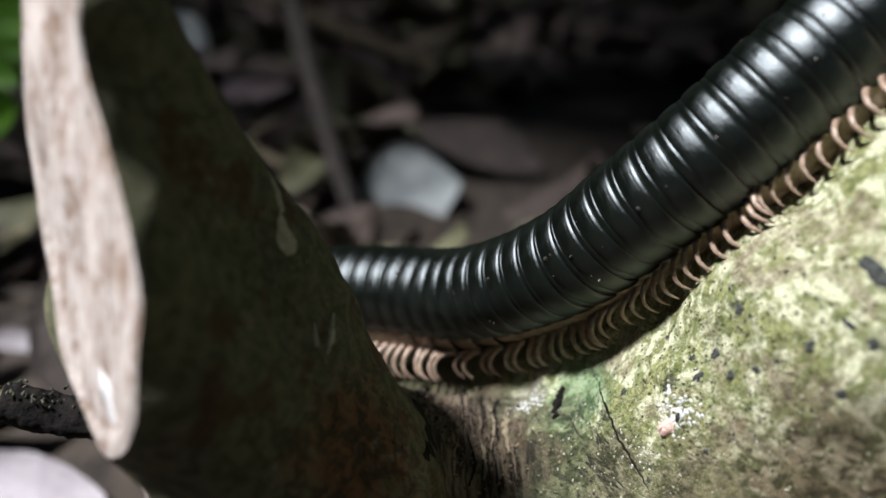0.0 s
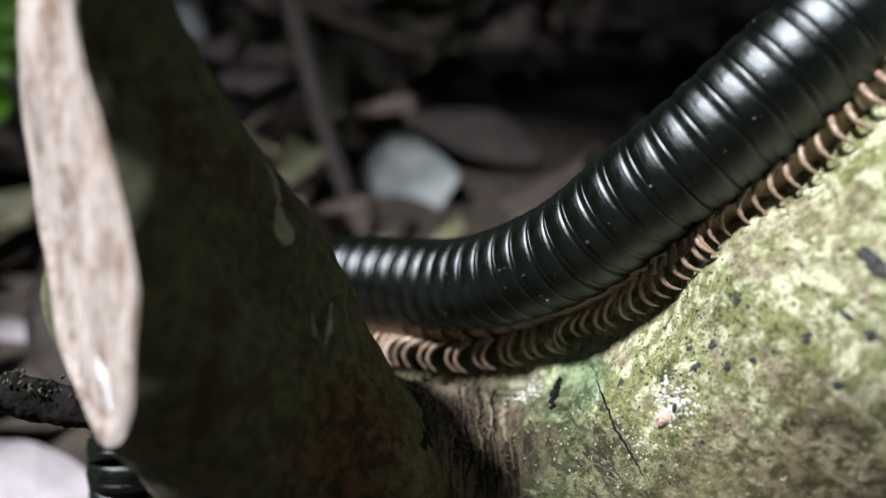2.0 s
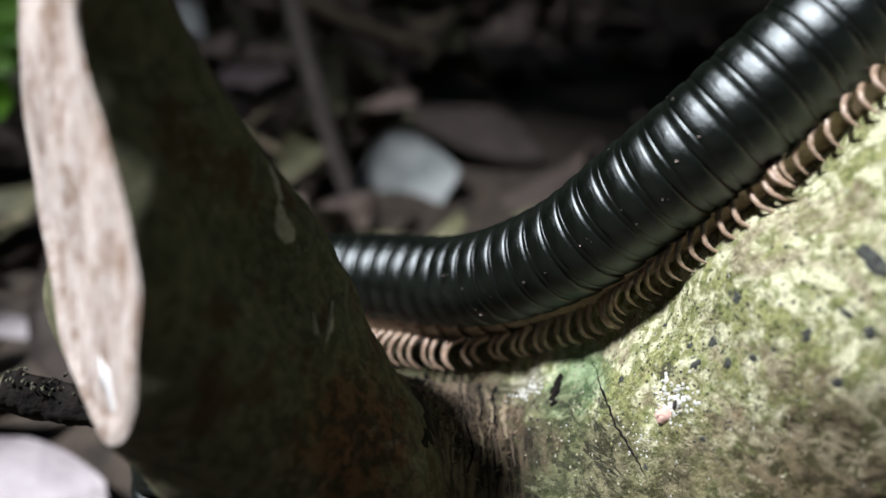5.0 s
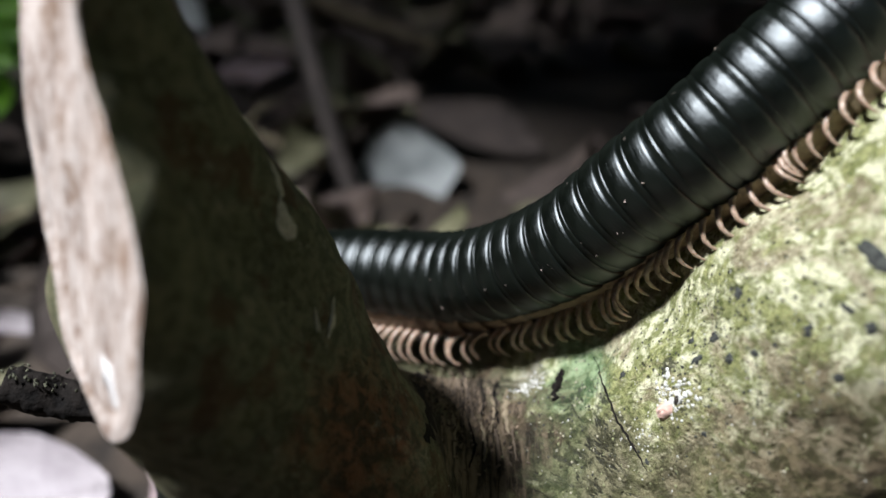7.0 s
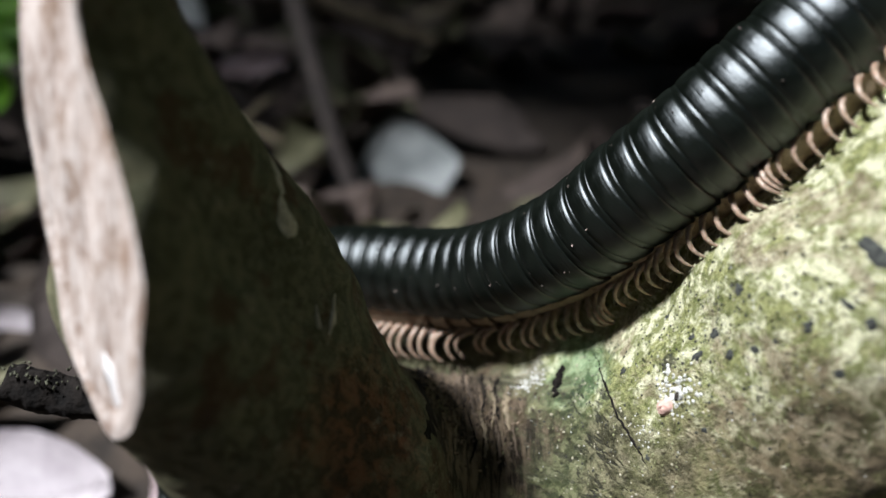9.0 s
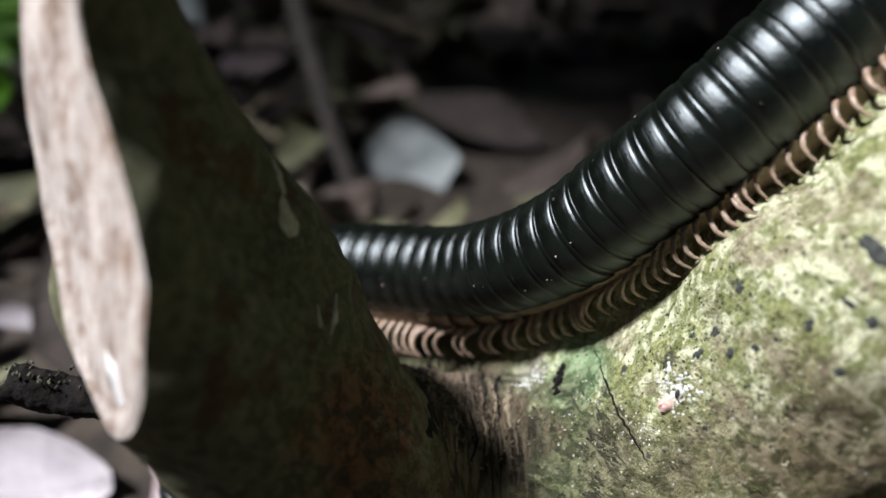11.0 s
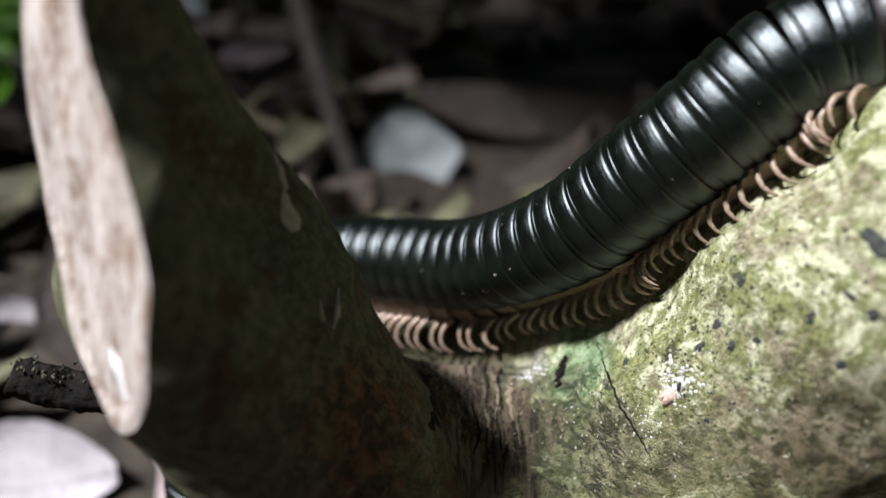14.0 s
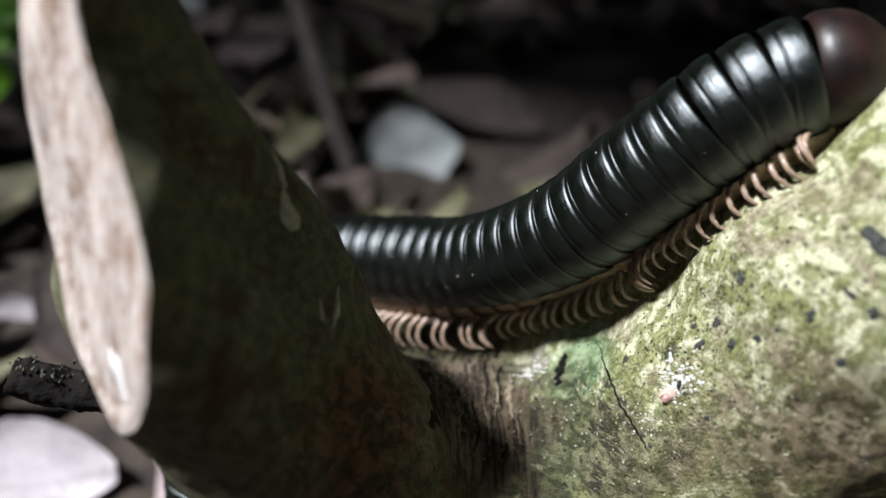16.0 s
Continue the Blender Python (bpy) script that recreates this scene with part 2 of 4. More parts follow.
GRAINS = grain_material()
TWIG_MOSS = leaf_material("twig_moss", (0.05, 0.055, 0.032), (0.17, 0.17, 0.115), 0.9, 0.5)
SOIL = plain_material("forest_soil", (0.022, 0.017, 0.013), (0.065, 0.048, 0.035), 0.95, 120, strength=0.8, depth=0.004)
STICK = plain_material("dead_stick", (0.02, 0.016, 0.014), (0.06, 0.047, 0.04), 0.85, 260, strength=0.8, depth=0.001)
PALE_STICK = plain_material("pale_stick", (0.26, 0.21, 0.13), (0.46, 0.40, 0.27), 0.8, 260, strength=0.6, depth=0.001)
BROWN_STICK = plain_material("brown_stick", (0.12, 0.095, 0.06), (0.28, 0.225, 0.145), 0.85, 260, strength=0.6, depth=0.001)
LITTER = leaf_material("leaf_litter", (0.075, 0.055, 0.046), (0.190, 0.142, 0.118), 0.85, 0.85)
GREY_LEAF = leaf_material("bleached_leaf", (0.34, 0.30, 0.32), (0.54, 0.49, 0.51), 0.55, 0.15)
DULL_LEAF = leaf_material("dull_bleached_leaf", (0.20, 0.225, 0.225), (0.38, 0.405, 0.40), 0.55, 0.15)
PINK_LEAF = leaf_material("pinkish_dead_leaf", (0.26, 0.19, 0.19), (0.44, 0.35, 0.36), 0.6, 0.2)
OLIVE_LEAF = leaf_material("olive_dead_leaf", (0.10, 0.10, 0.05), (0.20, 0.19, 0.11), 0.65, 0.3)


def see_through(mat, share, colour):
    """Let light pass through a thin leaf."""
    t = mat.node_tree
    tr, mx = t.nodes.new("ShaderNodeBsdfTranslucent"), t.nodes.new("ShaderNodeMixShader")
    tr.inputs[0].default_value, mx.inputs[0].default_value = (*colour, 1), share
    t.links.new(t.nodes["Principled BSDF"].outputs[0], mx.inputs[1])
    t.links.new(tr.outputs[0], mx.inputs[2])
    t.links.new(mx.outputs[0], t.nodes["Material Output"].inputs[0])


GREEN_LEAF = leaf_material("fresh_leaf", (0.12, 0.30, 0.02), (0.24, 0.50, 0.04), 0.45, 0.2)
see_through(GREEN_LEAF, 0.5, (0.42, 0.75, 0.06))
GREEN_STEM = plain_material("green_stem", (0.07, 0.11, 0.03), (0.14, 0.18, 0.05), 0.5, 300)
FOLIAGE = leaf_material("light_blocking_leaf", (0.035, 0.07, 0.015), (0.07, 0.13, 0.03), 0.5, 0.5)


# ---- building helpers ----
def mesh_of(name, verts, faces, mats, smooth=True):
    me = bpy.data.meshes.new(name)
    me.from_pydata([tuple(v) for v in verts], [], [tuple(int(i) for i in f) for f in faces])
    for m in mats if isinstance(mats, (list, tuple)) else [mats]:
        me.materials.append(m)
    if smooth:
        me.polygons.foreach_set("use_smooth", [True] * len(me.polygons))
    me.update()
    return me


def part(name, me, parent, label="", kind=""):
    ob = new(name, me)
    ob.parent = parent
    return tagged(ob, label, kind=kind)


def spline(points, n=40):
    p = np.array(points, float)
    q = np.vstack([2 * p[0] - p[1], p, 2 * p[-1] - p[-2]])
    out = []
    for a, b, c, d in zip(q, q[1:], q[2:], q[3:]):
        for u in np.arange(n) / n:
            out.append(0.5 * (2 * b + (c - a) * u + (2 * a - 5 * b + 4 * c - d) * u * u + (3 * b - a - 3 * c + d) * u ** 3))
    return np.array(out + [q[-2]])


def tube(points, radii, sides=8, rough=0.0, rng=None, caps=True):
    """Vertices and faces of a tube along points."""
    p, verts, faces = [Vector(v) for v in points], [], []
    side = None
    for i, c in enumerate(p):
        d = (p[min(i + 1, len(p) - 1)] - p[max(i - 1, 0)]).normalized()
        side = (side or d.orthogonal())
        side = (side - d * side.dot(d)).normalized()
        up = d.cross(side)
        for k in range(sides):
            a = 2 * math.pi * k / sides
            r = radii[i] * (1 + (rng.uniform(-rough, rough) if rng else 0))
            verts.append(c + side * (math.cos(a) * r) + up * (math.sin(a) * r))
    for i in range(len(p) - 1):
        for k in range(sides):
            a, b = i * sides + k, i * sides + (k + 1) % sides
            faces.append((a, b, b + sides, a + sides))
    if caps:
        for i, e in ((0, p[0]), (len(p) - 1, p[-1])):
            verts.append(e)
            c = len(verts) - 1
            for k in range(sides):
                a, b = i * sides + k, i * sides + (k + 1) % sides
                faces.append((b, a, c) if i == 0 else (a, b, c))
    return verts, faces


def leaf_shape(length, width, curl, cup, rng, thick=0.0004, n=9, torn=0.1):
    """A pointed leaf with a folded midrib, curled along its length, with thickness."""
    top, faces = [], []
    tooth = [rng.uniform(1 - torn, 1 + torn * 0.6) for _ in range(n + 1)]
    wob = rng.uniform(0, 6)
    cols = (-1.0, -0.5, 0.0, 0.5, 1.0)
    for i in range(n + 1):
        u = i / n
        w = width * 0.5 * (math.sin(math.pi * min(1, u * 0.97 + 0.015)) ** 0.75) * (1.15 - 0.35 * u) * tooth[i]
        a = curl * (u - 0.5)
        for c in cols:
            x = length * (math.sin(a) / curl if abs(curl) > 1e-3 else u - 0.5)
            z = length * ((1 - math.cos(a)) / curl if abs(curl) > 1e-3 else 0.0)
            z += cup * abs(c) ** 1.5 * w + 0.08 * width * math.sin(wob + 5 * u + 2 * c)
            top.append(Vector((x, c * w, z)))
    m = len(cols)
    for i in range(n):
        for k in range(m - 1):
            a = i * m + k
            faces.append((a, a + m, a + m + 1, a + 1))
    low = [v - Vector((0, 0, thick)) for v in top]
    N = len(top)
    rim = [i * m for i in range(n + 1)] + [n * m + k for k in range(1, m)] + [i * m + m - 1 for i in range(n - 1, -1, -1)] + [k for k in range(m - 2, 0, -1)]
    allf = faces + [tuple(i + N for i in reversed(f)) for f in faces]
    for a, b in zip(rim, rim[1:] + rim[:1]):
        allf.append((a, b, b + N, a + N))
    return top + low, allf


def joined(name, pieces, mat):
    verts, faces = [], []
    for v, f in pieces:
        k = len(verts)
        verts += v
        faces += [tuple(i + k for i in q) for q in f]
    return mesh_of(name, verts, faces, mat)


# ---- the forked branch ----
LEFT = [((-0.0345, 0.0674, 0.1485), 0.0038), ((-0.0309, 0.0688, 0.1413), 0.0049), ((-0.0284, 0.0798, 0.1055), 0.0154), ((-0.0156, 0.0774, 0.0799), 0.0144), ((0.0027, 0.0889, 0.0340), 0.0194)]
RIGHT = [((0.0027, 0.0889, 0.0340), 0.0205), ((0.0338, 0.0884, 0.0686), 0.0198), ((0.0507, 0.0814, 0.0982), 0.0191), ((0.0698, 0.0760, 0.1284), 0.0185), ((0.0883, 0.0736, 0.1517), 0.0180)]
STEM = [((0.0027, 0.0889, 0.0340), 0.0215), ((0.0006, 0.0894, 0.0057), 0.0240), ((-0.0016, 0.0865, -0.0313), 0.0300)]
SADDLE = [((-0.0141, 0.0926, 0.0717), 0.0115), ((-0.0004, 0.0947, 0.0643), 0.0120), ((0.0154, 0.0925, 0.0668), 0.0120)]
FRONT = [((-0.0420, 0.0668, 0.1475), 0.0037), ((-0.0357, 0.0610, 0.1290), 0.0083), ((-0.0322, 0.0600, 0.1209), 0.0081), ((-0.0186, 0.0712, 0.0850), 0.0116)]
BACK = [((-0.0181, 0.1213, 0.0552), 0.0100), ((0.0017, 0.1174, 0.0634), 0.0088), ((0.0124, 0.1111, 0.0711), 0.0072), ((0.0232, 0.1043, 0.0827), 0.0076), ((0.0330, 0.0985, 0.0939), 0.0075), ((0.0397, 0.0936, 0.1035), 0.0070), ((0.0459, 0.0907, 0.1126), 0.0070)]


TABLES = [np.random.RandomState(k).rand(32, 32, 32).astype(np.float32) for k in range(4)]


def lattice(q, seed):
    """Smooth random values on a unit lattice."""
    table = TABLES[seed]
    i = np.floor(q).astype(np.int32)
    f = (q - i).astype(np.float32)
    f = f * f * (3 - 2 * f)
    i &= 31
    j = (i + 1) & 31
    out = 0
    for a in (0, 1):
        for b in (0, 1):
            for c in (0, 1):
                w = (f[..., 0] if a else 1 - f[..., 0]) * (f[..., 1] if b else 1 - f[..., 1]) * (f[..., 2] if c else 1 - f[..., 2])
                out = out + w * table[(j if a else i)[..., 0], (j if b else i)[..., 1], (j if c else i)[..., 2]]
    return out - 0.5


def limb(q, line):
    """Distance from points to a limb of changing thickness."""
    best = None
    for (a, ra), (b, rb) in zip(line, line[1:]):
        a, b = np.array(a, np.float32), np.array(b, np.float32)
        d = b - a
        u = np.clip(((q - a) @ d) / (d @ d), 0, 1)
        v = np.linalg.norm(q - a - u[..., None] * d, axis=-1) - (ra + (rb - ra) * u)
        best = v if best is None else blend(best, v, 0.004)
    return best


def blend(a, b, k):
    h = np.clip(0.5 + 0.5 * (b - a) / k, 0, 1)
    return b + (a - b) * h - k * h * (1 - h)


def wood(q, detail=True):
    """Distance to the surface of the whole fork."""
    d = blend(blend(limb(q, LEFT), limb(q, FRONT), 0.004), limb(q, RIGHT), 0.010)
    d = blend(d, limb(q, STEM), 0.012)
    d = blend(d, limb(q, SADDLE), 0.010)
    d = blend(d, limb(q, BACK), 0.005)
    if detail:
        d = d + 0.0022 * lattice(q / 0.016 + 7, 1) + 0.0010 * lattice(q / 0.006 + 3, 2) + 0.0005 * lattice(q / 0.0025, 3)
    return d


def surface(lo, hi, step, field):
    """Quads of the field's zero surface, one vertex to a crossed cell."""
    n = [int(round((h - l) / step)) + 1 for l, h in zip(lo, hi)]
    g = np.empty(n, np.float32)
    ax = [np.float32(l) + np.arange(m, dtype=np.float32) * np.float32(step) for l, m in zip(lo, n)]
    for i in range(n[0]):
        q = np.stack(np.meshgrid(ax[0][i:i + 1], ax[1], ax[2], indexing="ij"), -1)
        rough = field(q, False)
        near = np.abs(rough) < 0.006
        if near.any():
            rough[near] = field(q[near], True)
        g[i] = rough[0]
    s = g < 0
    corners = [(a, b, c) for a in (0, 1) for b in (0, 1) for c in (0, 1)]
    m = [k - 1 for k in n]
    view = lambda arr, c: arr[c[0]:c[0] + m[0], c[1]:c[1] + m[1], c[2]:c[2] + m[2]]
    count = sum(view(s, c).astype(np.int8) for c in corners)
    cells = np.argwhere((count > 0) & (count < 8))
    index = -np.ones(m, np.int64)
    index[tuple(cells.T)] = np.arange(len(cells))
    total, weight = np.zeros((len(cells), 3)), np.zeros(len(cells))
    for a in corners:
        for k in range(3):
            if a[k]:
                continue
            b = tuple(v + (i == k) for i, v in enumerate(a))
            va, vb = g[tuple((cells + a).T)], g[tuple((cells + b).T)]
            cross = (va < 0) != (vb < 0)
            u = np.where(cross, va / np.where(cross, va - vb, 1), 0)
            pos = np.array(a, float)[None] + np.eye(3)[k][None] * u[:, None]
            total += pos * cross[:, None]
            weight += cross
    verts = np.array(lo) + step * (cells + total / weight[:, None])
    faces = []
    for k in range(3):
        i, j = [(1, 2), (2, 0), (0, 1)][k]
        hi_s = [slice(0, m[0]), slice(0, m[1]), slice(0, m[2])]
        a = s[:m[0], :m[1], :m[2]]
        b = np.roll(s, -1, k)[:m[0], :m[1], :m[2]]
        e = np.argwhere(a != b)
        e = e[(e[:, i] > 0) & (e[:, j] > 0)]
        di, dj = np.eye(3, dtype=int)[i], np.eye(3, dtype=int)[j]
        quad = np.stack([index[tuple(x.T)] for x in (e - di - dj, e - dj, e, e - di)], 1)
        flip = ~a[tuple(e.T)]
        quad[flip] = quad[flip][:, ::-1]
        faces.append(quad[(quad >= 0).all(1)])
    return verts, np.vstack(faces)


fork_verts, fork_faces = surface((-0.062, 0.045, -0.02), (0.100, 0.145, 0.165), 0.0009, wood)
CUT_A = Vector((-0.0308, 0.0602, 0.1184))
CUT_N = Vector((-0.693, -0.705, 0.150)).normalized()


def build_fork():
    bm = bmesh.new()
    vs = [bm.verts.new(v) for v in fork_verts]
    for f in fork_faces:
        bm.faces.new([vs[i] for i in f])
    rim = [e for e in bmesh.ops.bisect_plane(bm, geom=bm.verts[:] + bm.edges[:] + bm.faces[:], plane_co=CUT_A, plane_no=CUT_N, clear_outer=True)["geom_cut"] if isinstance(e, bmesh.types.BMEdge)]
    edge = [v.co.copy() for v in {v for e in rim for v in e.verts}]
    for f in bm.faces:
        f.smooth = True
    me = bpy.data.meshes.new("bark")
    bm.to_mesh(me)
    bm.free()
    me.materials.append(BARK)
    fork = new("forked_branch")
    fork.location = (0, 0, 0)
    tagged(fork, "forked lichen-covered branch with one arm cut off at a slant", "branch")
    part("bark", me, fork, "mossy bark with pale green lichen crust and painted shade")
    # the cut face: rings from rim to middle, split fibres standing up
    mid = sum(edge, Vector()) / len(edge)
    a = Vector((0, 0, 1))
    a = (a - CUT_N * a.dot(CUT_N)).normalized()
    b = CUT_N.cross(a)
    edge.sort(key=lambda v: math.atan2((v - mid).dot(b), (v - mid).dot(a)))
    verts, faces, n, rings = [], [], len(edge), 26
    for r in range(rings):
        k = 1 - r / rings
        for v in edge:
            p = mid + (v - mid) * k
            u, w = (p - mid).dot(a), (p - mid).dot(b)
            h = noise.noise(Vector((u * 90, w * 700, 0))) * 0.0004 + noise.noise(Vector((u * 60, w * 150, 4))) * 0.0009
            h *= min(1.0, r / 3)
            verts.append(p + CUT_N * (h + (0.0003 if 0 < r < 3 else 0)))
    verts.append(mid)
    for r in range(rings - 1):
        for i in range(n):
            j = (i + 1) % n
            faces.append((r * n + i, r * n + j, r * n + n + j, r * n + n + i))
    for i in range(n):
        faces.append(((rings - 1) * n + i, (rings - 1) * n + (i + 1) % n, rings * n))
    part("cut_face", mesh_of("cut_face", verts, faces, CUT), fork, "pale tan machete-cut wood")
    # bright torn fibre along the lower cut
    p, q = Vector((-0.0325, 0.0612, 0.1131)), Vector((-0.0299, 0.0567, 0.1060))
    d = (q - p).normalized()
    e = CUT_N.cross(d)
    strip, quads = [], []
    for i in range(15):
        u = i / 14
        c = p.lerp(q, u) + e * 0.0002 * math.sin(9 * u)
        w = 0.0013 * math.sin(math.pi * (0.03 + 0.94 * u)) ** 0.7 * (1 + 0.25 * math.sin(13 * u))
        strip += [c - e * w - CUT_N * 0.0012, c - e * w * 0.7 + CUT_N * 0.0003, c + e * w * 0.6 + CUT_N * 0.0003, c + e * w - CUT_N * 0.0012]
        if i:
            quads += [(4 * i - 4 + k, 4 * i - 3 + k, 4 * i + 1 + k, 4 * i + k) for k in range(3)]
    part("torn_fibre", mesh_of("torn_fibre", strip, quads, FIBRE), fork, "shiny white torn wood fibre")
    # broken side twig behind the cut
    rng = random.Random(4)
    line = spline([(-0.0308, 0.0752, 0.0935), (-0.0386, 0.0768, 0.0911), (-0.0458, 0.0773, 0.0910), (-0.0497, 0.0773, 0.0921), (-0.0537, 0.0774, 0.0935)], 14)
    radii = [0.0030 + 0.0003 * noise.noise(Vector((i * 0.13, 0, 3))) for i in range(len(line))]
    verts, faces = tube(line, radii, 20)
    for i, v in enumerate(verts):
        c = Vector(line[min(i // 20, len(line) - 1)])
        out = v - c
        k = (1 + 0.20 * noise.noise(v * 330) + 0.14 * noise.noise(v * 1100)) * min(1.25, 0.92 / max(0.6, (abs(out.z) + abs(out.y)) / out.length if out.length > 1e-6 else 1) * 1.15)
        verts[i] = c + out * k
    part("side_twig", mesh_of("side_twig", verts, faces, DARK_BARK_AND_SHADE), fork, "short dark broken side twig")
    moss, chips = [], []
    for i in range(46):
        c = Vector(line[rng.randrange(12, len(line) - 2)])
        p = c + Vector((rng.gauss(0, 0.0004), rng.gauss(-0.0004, 0.0011), 0.0029 + rng.gauss(0, 0.0002)))
        r = rng.uniform(0.0001, 0.0002)
        moss.append(tube([p - Vector((0, 0, r)), p, p + Vector((rng.gauss(0, r), rng.gauss(0, r), r * 1.6))], [r, r * 1.1, r * 0.3], 5, 0.3, rng))
    for i in range(9):
        c = Vector(line[rng.randrange(6, 24)])
        p = c + Vector((rng.gauss(0, 0.0005), -0.0012, 0.0031 + rng.gauss(0, 0.0001)))
        r = rng.uniform(0.0003, 0.0006)
        chips.append(tube([p - Vector((r, 0, 0)), p, p + Vector((r, 0, r * 0.3))], [r * 0.5, r * 0.7, r * 0.3], 6, 0.35, rng))
    part("twig_moss", joined("twig_moss", moss, TWIG_MOSS), fork, "dull green moss tufts on the twig", "stuff")
    part("wood_chips", joined("wood_chips", chips, PALE_STICK), fork, "pale wood chips on the twig", "stuff")
    return fork


fork = build_fork()


def settle(p):
    """The nearest point of the bark, and the way out of it."""
    p, e = np.array(p, np.float32), np.float32(0.0006)
    arms = np.vstack([np.eye(3), -np.eye(3), np.zeros((1, 3))]).astype(np.float32) * e
    for _ in range(3):
        w = wood(p + arms)
        g = w[:3] - w[3:6]
        g /= np.linalg.norm(g)
        p = p - g * w[6]
    return Vector([float(v) for v in p]), Vector([float(v) for v in g])


def patch_mesh(at, along, size, height, mat, seed, rings=5, sides=18, ragged=0.35):
    """A ragged crust lying on the bark round a point, thin at its rim."""
    c, n = settle(at)
    a = Vector(along) - n * n.dot(Vector(along))
    a = (a if a.length > 1e-6 else n.orthogonal()).normalized()
    b = n.cross(a)
    verts, faces = [settle(c)[0] + n * height], []
    for r in range(1, rings + 1):
        for k in range(sides):
            t = 2 * math.pi * k / sides
            w = r / rings * (1 + ragged * noise.noise(Vector((math.cos(t) * 1.7, math.sin(t) * 1.7, seed * 3.1))) * 2)
            p, m = settle(c + a * (math.cos(t) * w * size[0]) + b * (math.sin(t) * w * size[1]))
            h = height * (1 - (r / rings) ** 3) * (0.7 + 0.6 * noise.noise(Vector((w * 9, t * 3, seed))))
            verts.append(p + m * (h if r < rings else -0.0001))
    for k in range(sides):
        faces.append((0, 1 + k, 1 + (k + 1) % sides))
        for r in range(rings - 1):
            i, j = 1 + r * sides + k, 1 + r * sides + (k + 1) % sides
            faces.append((i, i + sides, j + sides, j))
    return mesh_of("patch", verts, faces, mat)


def ribbon_mesh(points, width, height, mat, seed):
    """A ragged ridge of bark along points on the wood."""
    rng, verts, faces = random.Random(seed), [], []
    line = [settle(p) for p in spline(points, 8)]
    for i, (p, n) in enumerate(line):
        d = (line[min(i + 1, len(line) - 1)][0] - line[max(i - 1, 0)][0]).normalized()
        b = n.cross(d)
        w = width * math.sin(math.pi * (i + 0.6) / (len(line) + 0.2)) ** 0.5 * rng.uniform(0.6, 1.3)
        o = rng.gauss(0, width * 0.25)
        verts += [p + b * (o - w) - n * 0.0001, p + b * (o - w * 0.3) + n * height * rng.uniform(0.5, 1.2), p + b * (o + w * 0.4) + n * height * rng.uniform(0.4, 1.0), p + b * (o + w) - n * 0.0001]
        if i:
            for k in range(3):
                q = 4 * i + k
                faces.append((q - 4, q - 3, q + 1, q))
    return mesh_of("ridge", verts, faces, mat)


UP_ARM = Vector(RIGHT[2][0]) - Vector(RIGHT[1][0])


